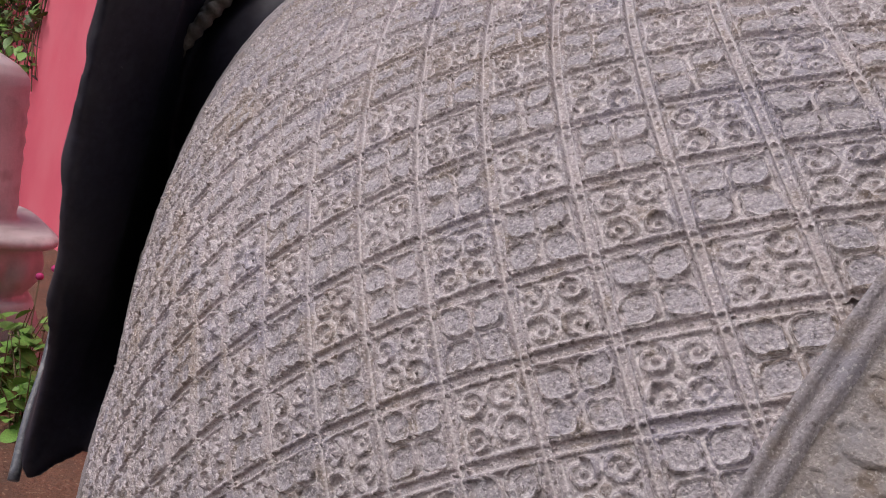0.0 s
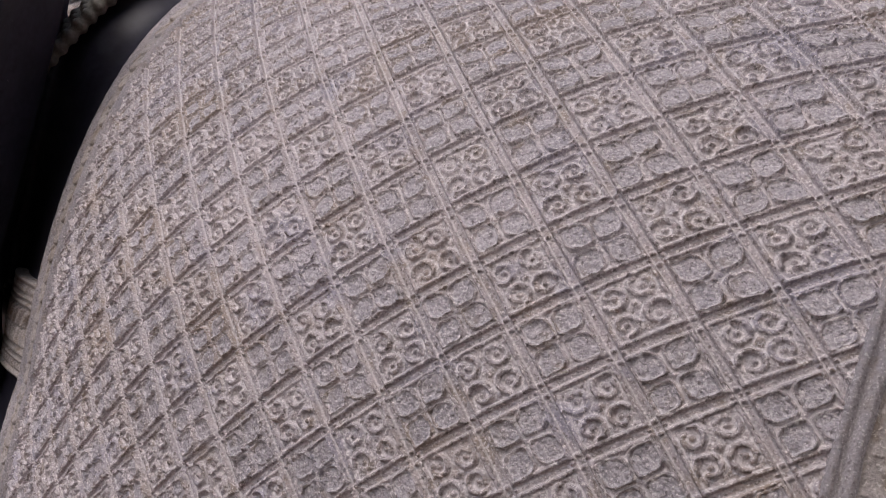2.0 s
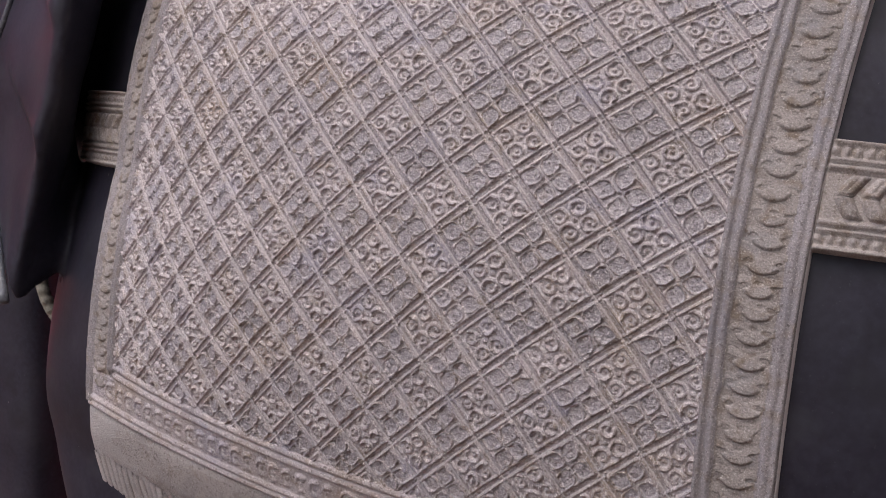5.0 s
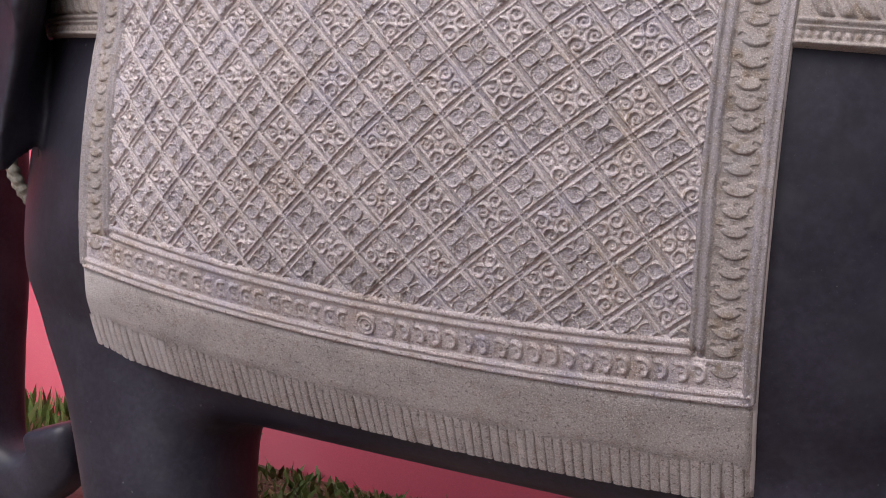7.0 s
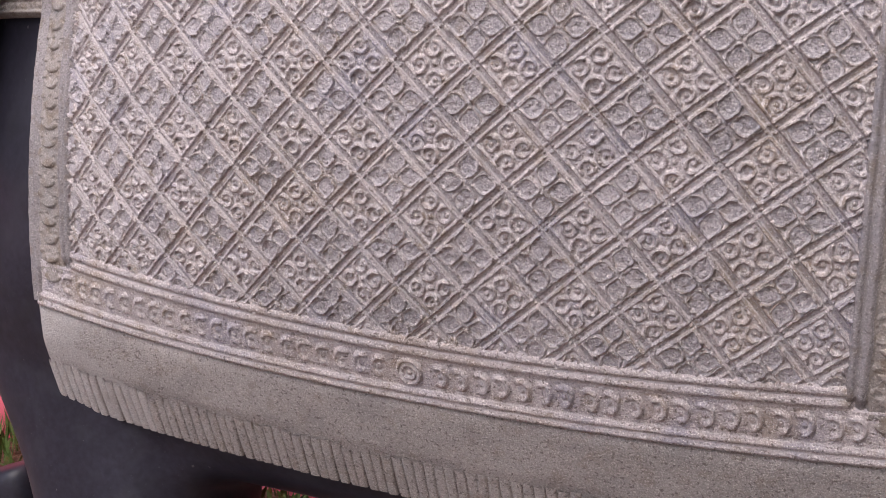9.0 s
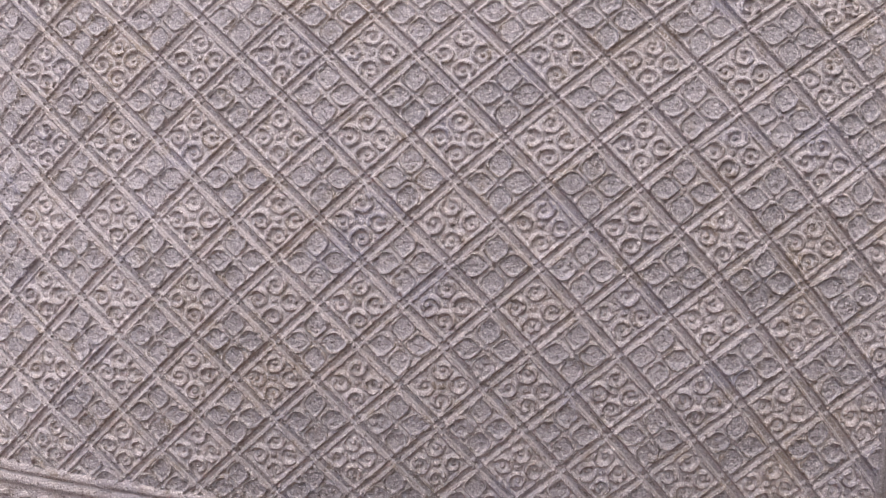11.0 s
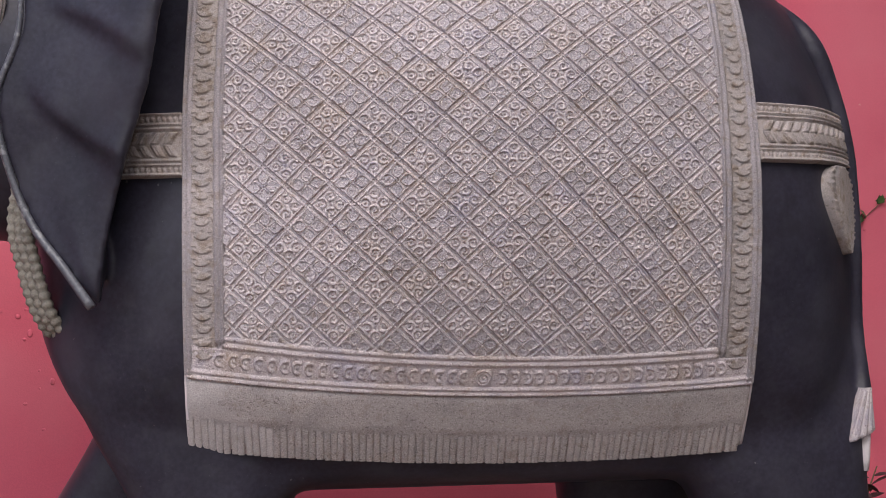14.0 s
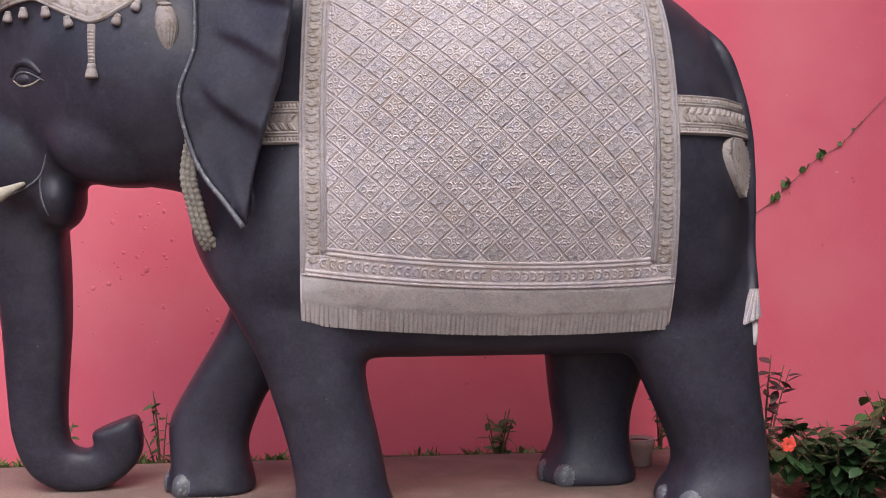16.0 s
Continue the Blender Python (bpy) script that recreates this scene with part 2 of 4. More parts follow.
def ends(x, a, b, p=2.2):
    return np.clip(1 - np.clip((np.asarray(x, float) - a) / (b - a), 0, 1) ** p, 1e-4, 1) ** (1 / p)


def half_width(x, z):
    x, z = np.asarray(x, float), np.asarray(z, float)
    down = np.clip((ZC - z) / 0.5, 0, 1)
    high = np.clip((z - ZC) / 0.45, 0, 1.2) * 0.5
    x1 = np.where(x < -0.64, -0.64 + 0.6 * (x + 0.64), x)
    w = W0 * (1 - (KX + (KLOW - KX) * down + high * (x > XC)) * (x1 - XC) ** 2 - K4 * (x1 - XC) ** 4)
    hz = HZ * ends(x, 0.22, 1.055)
    up = np.clip(1 - np.clip(np.abs(z - ZC) / hz, 0, 1) ** EZ, 1e-4, None) ** (1 / EZ)
    low = np.clip(1 - np.clip(np.abs(z - ZC) / HL, 0, 1) ** EL, 1e-4, None) ** (1 / EL)
    return w * np.where(z > ZC, up, low) * ends(x, 0.77, 1.052, 1.65) * ends(-x, 0.67, 1.04, 2.3)


def flank(x, z, lift=0.0):
    """Points on the near flank, lifted along the normal."""
    x, z = np.broadcast_arrays(np.asarray(x, float), np.asarray(z, float))
    y = YC - half_width(x, z)
    e = 0.004
    gx = (half_width(x - e, z) - half_width(x + e, z)) / (2 * e)
    gz = (half_width(x, z - e) - half_width(x, z + e)) / (2 * e)
    nrm = np.stack([gx, -np.ones_like(gx), gz], -1)
    nrm /= np.linalg.norm(nrm, axis=-1, keepdims=True)
    return np.stack([x, y, z], -1) + nrm * np.asarray(lift, float)[..., None]


# lengths along the drape of the cloth
_z = np.linspace(0.45, 1.975, 1500)
_y = YC - half_width(0.1 + 0 * _z, _z)
_s = np.concatenate([[0], np.cumsum(np.hypot(np.diff(_z), np.diff(_y)))])
S_ROW0 = np.interp(1.326, _z, _s)
# the hand-cut grid: along the body and down the drape, as cubics of column and row in fives
GRID_X = (-0.1272, 0.4846, -0.0068, 0.0096, -0.0316, -0.0002, -0.0092, 0.0041, -0.0048, 0.0002)
GRID_S = (0.0042, -0.0138, 0.4451, 0.0117, 0.0055, 0.0073, 0.0059, -0.0114, 0.0094, 0.0004)


def lattice(n, r):
    """The place x, z on the flank of column n and row r of the diamonds."""
    n, r = np.asarray(n, float) / 5, np.asarray(r, float) / 5
    terms = (1, n, r, n * n, n * r, r * r, n**3, n * n * r, n * r * r, r**3)
    x = sum(c * t for c, t in zip(GRID_X, terms))
    down = sum(c * t for c, t in zip(GRID_S, terms))
    return x, np.interp(S_ROW0 - down, _s, _z)


X_F, X_R, XI_F, XI_R = -0.636, 0.634, -0.543, 0.535


def squeeze(x, z):
    x = np.asarray(x, float)
    return x * (1 + np.where(x < 0, -0.026, 0.012) * np.clip((np.asarray(z) - 1.4) / 0.4, 0, 1.2))


def z_inner(x):
    return 0.886 + 0.096 * (np.asarray(x) - 0.2) ** 2


def z_outer(x):
    return 0.8105 + 0.080 * (np.asarray(x) - 0.2) ** 2


def z_apron(x):
    return 0.704 + 0.080 * (np.asarray(x) - 0.2) ** 2


def z_hem(x):
    return 0.637 + 0.072 * (np.asarray(x) - 0.2) ** 2


# ---- setting ----
def slab(name, x0, x1, y0, y1, z0, z1, mat, label, category, bevel=0.01):
    bm = bmesh.new()
    bmesh.ops.create_cube(bm, size=1.0)
    for v in bm.verts:
        v.co = Vector((x0 + (v.co.x + 0.5) * (x1 - x0), y0 + (v.co.y + 0.5) * (y1 - y0), z0 + (v.co.z + 0.5) * (z1 - z0)))
    if bevel:
        bmesh.ops.bevel(bm, geom=list(bm.edges), offset=bevel, segments=2, affect="EDGES")
    me = bpy.data.meshes.new(name)
    bm.to_mesh(me)
    bm.free()
    me.materials.append(mat)
    return tagged(new(name, me), label, category, kind="structure")


GROUND_Z, WALL_Y, PLINTH_Y = -0.115, 1.72, 1.10


def ground_sheet():
    """Soil, uneven near the place and flat out to the horizon."""
    ax = np.concatenate([[-400, -120, -40, -18], np.linspace(-14, 6, 110), [12, 40, 120, 400]])
    ay = np.concatenate([[-400, -120, -40, -14], np.linspace(-7, 4, 70), [12, 40, 120, 400]])
    gx, gy = np.meshgrid(ax, ay, indexing="ij")
    gz = np.full_like(gx, GROUND_Z)
    for i in range(len(ax)):
        for j in range(len(ay)):
            if -14 <= ax[i] <= 6 and -7 <= ay[j] <= 4:
                gz[i, j] += 0.018 * noise.noise((ax[i] * 2.2, ay[j] * 2.2, 0)) - 0.012
    v = np.stack([gx, gy, gz], -1).reshape(-1, 3)
    ob = new("ground", mesh_of("ground", v, grid_faces(len(ax), len(ay)).tolist(), SOIL))
    tagged(ob, "bare red-brown soil round the statue's plinth", "ground", kind="structure")


ground_sheet()
slab("plinth", -2.15, 1.12, -0.45, PLINTH_Y, -0.22, 0.0, CEMENT, "brown cement slab under the elephant statue", "plinth", 0.012)
# unseen top of this wall raised to block sky sheen on the neck
slab("wall_north", -13.2, 4.6, WALL_Y, WALL_Y + 0.2, -0.3, 4.5, PINK, "pink painted plaster garden wall with flaking spots", "wall", 0.01)
# unseen wall, added tall and dark to cut light from the east
slab("light_block_wall", 2.45, 2.65, -8.0, WALL_Y - 0.003, -0.3, 8.5, BLOCKER, "unseen dark side wall, added to cut light from the east", "wall", 0.01)
# unseen end wall, tall and long to block low sky mirrored in the stone
slab("unseen_wall_west", -13.4, -13.2, -9.0, WALL_Y + 0.2, -0.3, 4.8, PINK, "unseen pink end wall, enlarged to block the low sky", "wall", 0.01)


# ---- the elephant: one carved mesh ----
def torso():
    rings = []
    for x in np.concatenate([[-1.035], np.linspace(-1.0, 1.035, 52), [1.046, 1.0495, 1.051]]):
        zt = ZC + HZ * float(ends(x, 0.22, 1.055)) * float(ends(-x, 0.75, 1.10)) * (0.999 - 0.055 * float(smooth(0.70, 0.58, abs(x))))
        zb = 0.535 + 0.40 * max(0.0, (-x - 0.60) / 0.42) ** 2 + 0.05 * max(0.0, (x - 0.85) / 0.25) ** 2
        half = []
        for k in range(31):
            t = -math.pi / 2 + math.pi * k / 30
            z = ZC + (zt - ZC) * math.sin(t) if t > 0 else ZC + (ZC - zb) * math.sin(t)
            w = float(half_width(x, z))
            zr = zb + 0.10
            if z < zr:
                w *= math.sqrt(max(0.0, 1 - ((zr - z) / (zr - zb)) ** 3.6)) ** 0.9
            if k in (0, 30):
                w = 0.0
            half.append((max(w - 0.013, 0.002), z))
        ring = [(x, YC - w, z) for w, z in half] + [(x, YC + w, z) for w, z in half[::-1]]
        rings.append(ring)
    return loft(rings)


def limb(stations, sides=28):
    """A leg, neck or trunk along stations of x, y, z, half width along and across, in level rings."""
    pts = bend(stations, 5)
    def sq(v):
        return math.copysign(abs(v) ** 0.72, v)

    return loft([[(p[0] + p[3] * sq(math.cos(a)), p[1] + p[4] * sq(math.sin(a)), p[2]) for a in np.linspace(0, 2 * math.pi, sides, endpoint=False)] for p in pts])


def turned(x):
    """The middle line of the head, which is turned a little to the far side."""
    return YC + 0.20 * float(smooth(-1.05, -1.80, x))


def seated(x, z):
    """Places on the cheek, spread outwards as the head turns away."""
    k = 1 + max(0.0, turned(x) - YC) / 3.85
    return -0.53 + (x + 0.53) * k, 1.01 + (z - 1.01) * k


def limb_x(stations, sides=32):
    """A body along x: stations of x, centre height, half height and half width."""
    pts = bend(stations, 4)
    return loft([[(p[0], turned(p[0]) + p[3] * math.cos(a), p[1] + p[2] * math.sin(a)) for a in np.linspace(0, 2 * math.pi, sides, endpoint=False)] for p in pts])


def body_source():
    bits = [torso()]
    # near and far forelegs, near and far hind legs
    bits.append(limb([(-0.69, 0.17, 0.98, 0.24, 0.17), (-0.66, 0.17, 0.75, 0.232, 0.195), (-0.61, 0.165, 0.573, 0.19, 0.19), (-0.575, 0.145, 0.43, 0.170, 0.17), (-0.527, 0.12, 0.25, 0.162, 0.148), (-0.50, 0.12, 0.10, 0.162, 0.155), (-0.492, 0.12, 0.05, 0.176, 0.17), (-0.49, 0.12, -0.005, 0.182, 0.178)]))
    bits.append(limb([(-0.66, 0.55, 0.95, 0.22, 0.16), (-0.74, 0.58, 0.69, 0.19, 0.155), (-0.93, 0.60, 0.40, 0.165, 0.145), (-0.995, 0.60, 0.27, 0.165, 0.14), (-1.01, 0.60, 0.17, 0.15, 0.138), (-1.0, 0.60, 0.07, 0.158, 0.15), (-1.0, 0.60, -0.005, 0.175, 0.168)]))
    bits.append(limb([(0.70, 0.18, 1.0, 0.24, 0.18), (0.72, 0.16, 0.75, 0.275, 0.175), (0.765, 0.14, 0.557, 0.228, 0.165), (0.805, 0.13, 0.40, 0.20, 0.155), (0.858, 0.13, 0.216, 0.172, 0.15), (0.862, 0.13, 0.135, 0.172, 0.155), (0.838, 0.13, 0.055, 0.20, 0.185), (0.83, 0.13, -0.005, 0.205, 0.192)]))
    bits.append(limb([(0.60, 0.55, 0.9, 0.25, 0.17), (0.54, 0.58, 0.60, 0.23, 0.16), (0.52, 0.59, 0.48, 0.205, 0.15), (0.50, 0.60, 0.30, 0.165, 0.142), (0.50, 0.60, 0.186, 0.150, 0.142), (0.485, 0.60, 0.09, 0.172, 0.16), (0.48, 0.60, 0.04, 0.195, 0.178), (0.48, 0.60, -0.005, 0.198, 0.185)]))
    # shoulder and withers before the cloth
    for side in (-1, 1):
        bits.append(ball((-0.80, YC + side * 0.10, 1.68), (0.23, 0.255, 0.31), 14))
    # elbow knob behind the near foreleg
    bits.append(ball((-0.43, 0.11, 0.60), (0.05, 0.10, 0.045), 10))
    # neck and head
    bits.append(limb_x([(-0.70, 1.45, 0.46, 0.34), (-1.0, 1.52, 0.40, 0.30), (-1.22, 1.56, 0.395, 0.285), (-1.45, 1.59, 0.41, 0.285), (-1.65, 1.60, 0.385, 0.245), (-1.80, 1.57, 0.30, 0.18), (-1.88, 1.52, 0.18, 0.10)]))
    for side in (-1, 1):
        bits.append(ball((-1.50, turned(-1.50) + side * 0.11, 1.88), (0.22, 0.15, 0.20), 14))
        bits.append(ball((-1.27, turned(-1.27) + side * 0.09, 1.335), (0.27, 0.130, 0.178), 14))
        bits.append(ball((-1.63, turned(-1.63) + side * 0.10, 1.29), (0.19, 0.118, 0.20), 14))
    bits.append(ball((-1.525, YC + 0.12, 1.125), (0.090, 0.16, 0.125), 12))
    # trunk, curled back at its tip
    path = bend([(-1.745, 1.50, 0.20), (-1.725, 1.25, 0.172), (-1.672, 1.0, 0.148), (-1.650, 0.7, 0.130), (-1.658, 0.42, 0.114), (-1.658, 0.24, 0.104), (-1.62, 0.12, 0.094), (-1.53, 0.078, 0.086), (-1.43, 0.085, 0.082), (-1.362, 0.14, 0.084), (-1.356, 0.19, 0.090), (-1.380, 0.258, 0.102)], 5)
    rings = []
    for i, p in enumerate(path):
        d = np.array(path[min(i + 1, len(path) - 1)][:2]) - np.array(path[max(i - 1, 0)][:2])
        d /= np.linalg.norm(d)
        nx, nz = -d[1], d[0]
        yy = YC + 0.19 + 0.10 * float(smooth(len(path) * 0.1, len(path) * 0.5, i))
        ring = []
        for a in np.linspace(0, 2 * math.pi, 32, endpoint=False):
            c, q = math.cos(a), math.sin(a)
            c, q = math.copysign(abs(c) ** 0.5, c), math.copysign(abs(q) ** 0.5, q)
            ring.append((p[0] + nx * p[2] * 0.97 * c, yy + p[2] * 0.9 * q, p[1] + nz * p[2] * 0.97 * c))
        rings.append(ring)
    bits.append(loft(rings))
    return merge(*bits)


def remeshed(verts, faces, voxel, rounds):
    """The union of overlapping closed skins, with softened joints."""
    me = bpy.data.meshes.new("source")
    me.from_pydata(verts, [], faces)
    bm = bmesh.new()
    bm.from_mesh(me)
    bmesh.ops.recalc_face_normals(bm, faces=bm.faces)
    bm.to_mesh(me)
    bm.free()
    ob = bpy.data.objects.new("source", me)
    scene.collection.objects.link(ob)
    mod = ob.modifiers.new("skin", "REMESH")
    mod.mode, mod.voxel_size = "VOXEL", voxel
    soft = ob.modifiers.new("soft", "SMOOTH")
    soft.factor, soft.iterations = 0.5, rounds
    deps = bpy.context.evaluated_depsgraph_get()
    out = bpy.data.meshes.new_from_object(ob.evaluated_get(deps))
    v = np.empty(len(out.vertices) * 3)
    out.vertices.foreach_get("co", v)
    f = [tuple(p.vertices) for p in out.polygons]
    bpy.data.objects.remove(ob)
    bpy.data.meshes.remove(me)
    bpy.data.meshes.remove(out)
    return v.reshape(-1, 3), f


EAR_BACK = bend([(-0.59, -0.215, 1.95), (-0.622, -0.206, 1.78), (-0.638, -0.206, 1.68), (-0.668, -0.194, 1.51), (-0.695, -0.172, 1.42), (-0.726, -0.160, 1.33), (-0.775, -0.138, 1.15), (-0.797, -0.132, 1.016)], 5)
EAR_FRONT = bend([(-0.98, -0.02, 1.97), (-0.968, -0.06, 1.77), (-0.970, -0.075, 1.60), (-1.02, -0.075, 1.45), (-0.995, -0.072, 1.31), (-0.945, -0.088, 1.19), (-0.875, -0.120, 1.10), (-0.812, -0.142, 1.014)], 5)


def ear_flap(mirror=False):
    """A hollowed ear with a thick rounded edge and two folds; mirrored for the far side."""
    nv, nu = 96, 44

    def folds(u):
        return -0.12 + 0.10 * u, 0.06 + 0.19 * u, 0.24 + 0.20 * u**1.2, 0.30 + 0.50 * u**0.85, 0.86 + 0.3 * u

    def along(line, t):
        k = t * (len(line) - 1)
        i = min(int(k), len(line) - 2)
        return line[i] * (1 - (k - i)) + line[i + 1] * (k - i)

    front, back = np.zeros((nv, nu, 3)), np.zeros((nv, nu, 3))
    for j in range(nv):
        t = j / (nv - 1)
        a, b = along(EAR_FRONT, t), along(EAR_BACK, t)
        for i in range(nu):
            u = i / (nu - 1)
            p = a + (b - a) * u
            body = math.sin(math.pi * u) ** 0.7 * min(1.0, (1 - t) * 5)
            hollow = 0.030 * math.sin(math.pi * u) * (1 - t * 0.7)
            fold = 0.0
            lines = folds(u)
            for f0, f1 in zip(lines, lines[1:]):
                if f0 <= t < f1:
                    k = (t - f0) / (f1 - f0)
                    fold = 0.021 * min(k ** 1.3, (1 - k) * 6.5) * smooth(0.10, 0.45, u) * (1 - smooth(0.80, 0.98, u))
            thick = 0.020 + 0.028 * body ** 0.5
            front[j, i] = p + np.array([-0.010 * smooth(0.90, 1.0, u), hollow - fold - 0.004 + 0.022 * smooth(0.88, 1.0, u) ** 2 + 0.016 * smooth(0.93, 1.0, t) ** 2, 0])
            root = p + np.array([-0.078 * (1 - smooth(0.5, 1.0, t)), 0, 0.09 * smooth(0.6, 1.0, t)])
            root[1] = 0.05 - 0.105 * smooth(0.45, 1.0, u) - 0.03 * smooth(0.70, 1.0, t)
            rim = smooth(0.0, 0.16, u)
            flat = (p + np.array([0.012, thick, 0.0])) * (1 - rim) + root * rim
            back[j, i] = flat
    verts = np.concatenate([front.reshape(-1, 3), back.reshape(-1, 3)])
    f1 = grid_faces(nv, nu)
    n = nv * nu
    faces = f1.tolist() + (f1[:, ::-1] + n).tolist()
    loop = [j * nu for j in range(nv)] + [(nv - 1) * nu + i for i in range(1, nu)] + [j * nu + nu - 1 for j in range(nv - 2, -1, -1)] + [i for i in range(nu - 2, 0, -1)]
    for k in range(len(loop)):
        a, b = loop[k], loop[(k + 1) % len(loop)]
        faces.append([b, a, a + n, b + n])
    if mirror:
        verts[:, 1] = 2 * YC - verts[:, 1]
        faces = [f[::-1] for f in faces]
    return verts, faces


def subdivided(data, voxel, rounds):
    return remeshed(np.asarray(data[0]).tolist(), data[1], voxel, rounds)


def elephant_statue():
    body = remeshed(*body_source(), 0.013, 30)
    tree = BVHTree.FromPolygons([tuple(q) for q in body[0]], body[1])

    def rump(x, z, lift):
        hit = tree.ray_cast(Vector((x, -2.0, z)), Vector((0, 1, 0)))[0]
        return (x, (hit.y if hit else 0.12) - lift, z)

    tail = [(0.80, YC, 1.80)] + [rump(x, z, 0.015) for x, z in ((0.900, 1.66), (0.958, 1.52), (0.988, 1.38))] + [rump(x, z, 0.015) for x, z in ((0.998, 1.25), (0.990, 1.10), (0.975, 0.93), (0.957, 0.765))]
    ty = tail[-1][1]
    tail = bend(tail, 8)
    bits = [(body[0].tolist(), body[1]), tube(tail, [0.027 - 0.005 * i / len(tail) for i in range(len(tail))], 14)]
    for mirror in (False, True):
        v, f = ear_flap(mirror)
        bits.append((v.tolist(), f))
    nails = []
    for cx, cy, rx, ry in ((-0.49, 0.12, 0.18, 0.176), (-1.0, 0.60, 0.172, 0.165), (0.83, 0.13, 0.202, 0.19), (0.48, 0.60, 0.197, 0.184)):
        for a in (190, 232):
            c, q = math.cos(radians(a)), math.sin(radians(a))
            nails.append((cx + rx * 0.96 * c, cy + ry * 0.96 * q, 0.034))
            bits.append(ball(nails[-1], (0.034 * abs(q) + 0.013, 0.034 * abs(c) + 0.013, 0.046), 10))
    verts, faces = remeshed(*merge(*bits), 0.008, 9)
    mid = np.array([verts[list(f)].mean(0) for f in faces])
    index = np.zeros(len(faces), int)
    for n in nails:
        index[np.linalg.norm((mid - n) / (0.043, 0.043, 0.050), axis=1) < 1] = 1
    pieces = [(verts, faces, index.tolist())]
    # combed tuft under the tail, with two stubs below it
    rings = []
    for i in range(15):
        t = i / 14
        w = 0.016 + 0.034 * t**1.1
        cx, cz = 0.956 - 0.024 * t, 0.785 - 0.118 * t
        rings.append([(cx + w * math.cos(a), ty - 0.004 + (0.026 + 0.006 * t) * math.sin(a) * (1 + 0.09 * math.cos(14 * a)), cz + 0.020 * t * math.cos(a)) for a in np.linspace(0, 2 * math.pi, 84, endpoint=False)])
    pieces.append((*loft(rings), 3))
    for dx, zl, m in ((-0.012, 0.578, 0), (0.016, 0.584, 3)):
        pieces.append((*tube([(0.945 + dx, ty, 0.69), (0.944 + dx, ty, 0.62), (0.943 + dx, ty, zl)], [0.013, 0.012, 0.010], 10), m))
    # tusks, thin where they leave the lip
    for side in (-1, 1):
        y0 = YC + 0.15 + side * 0.20
        pts = bend([(-1.615, y0 - side * 0.05, 1.185), (-1.668, y0 + side * 0.01, 1.150), (-1.72, y0 + side * 0.03, 1.125), (-1.80, y0 + side * 0.06, 1.105), (-1.98, y0 + side * 0.03, 1.13)], 6)
        pieces.append((*tube(pts, [min(0.005 + 0.0022 * i, 0.026) for i in range(len(pts))], 14), 2))
    # worn bead along the near ear's front edge
    rim = [(p[0] - 0.002, p[1] - 0.003, p[2]) for p in EAR_FRONT[3:]]
    pieces.append((*tube(rim, [0.006 + 0.004 * i / len(rim) for i in range(len(rim))], 8), 1))
    # eyelids, the crease at the mouth and the worn seam behind the ear
    def on_side(x, z, lift=0.0):
        x, z = seated(x, z)
        hit = tree.ray_cast(Vector((x, -2.0, z)), Vector((0, 1, 0)))[0]
        return (x, (hit.y if hit else 0.12) - lift, z)

    def bead(line, r, mat, lift=0.0, n=8):
        pts = [on_side(p[0], p[1], lift) for p in bend([(a, b) for a, b in line], n)]
        k = len(pts) - 1
        pieces.append((*tube(pts, [r * (0.35 + 0.65 * math.sin(math.pi * (0.08 + 0.84 * i / k))) for i in range(k + 1)], 8), mat))

    bead([(-1.600, 1.517), (-1.578, 1.541), (-1.545, 1.540), (-1.490, 1.513)], 0.0042, 1)
    bead([(-1.600, 1.517), (-1.572, 1.497), (-1.535, 1.502), (-1.505, 1.519)], 0.0042, 2)
    bead([(-1.607, 1.530), (-1.580, 1.572), (-1.540, 1.572), (-1.500, 1.535)], 0.016, 0, -0.004)
    pieces.append((*ball(on_side(-1.552, 1.521, -0.018), (0.042, 0.024, 0.024), 12), 0))
    bead([(-1.510, 1.270), (-1.530, 1.200), (-1.572, 1.160), (-1.630, 1.130)], 0.0050, 1, -0.001)
    bead([(-1.528, 1.205), (-1.533, 1.165), (-1.528, 1.115), (-1.512, 1.060)], 0.0050, 1, -0.001)
    bead([(-0.870, 1.28), (-0.850, 1.212), (-0.830, 1.135), (-0.820, 1.048)], 0.006, 1, -0.001)
    verts, faces, index = [], [], []
    for v, f, m in pieces:
        off = len(verts)
        verts += [tuple(q) for q in v]
        faces += [[k + off for k in q] for q in f]
        index += m if isinstance(m, list) else [m] * len(f)
    ob = new("elephant_statue", mesh_of("elephant_statue", verts, faces, [DARK, RIM, IVORY, PALE], index))
    return tagged(ob, "life-like elephant carved from dark polished stone, standing on the cement plinth", "statue")


statue = elephant_statue()


# ---- the carved saddle cloth ----
rng = np.random.default_rng(5)


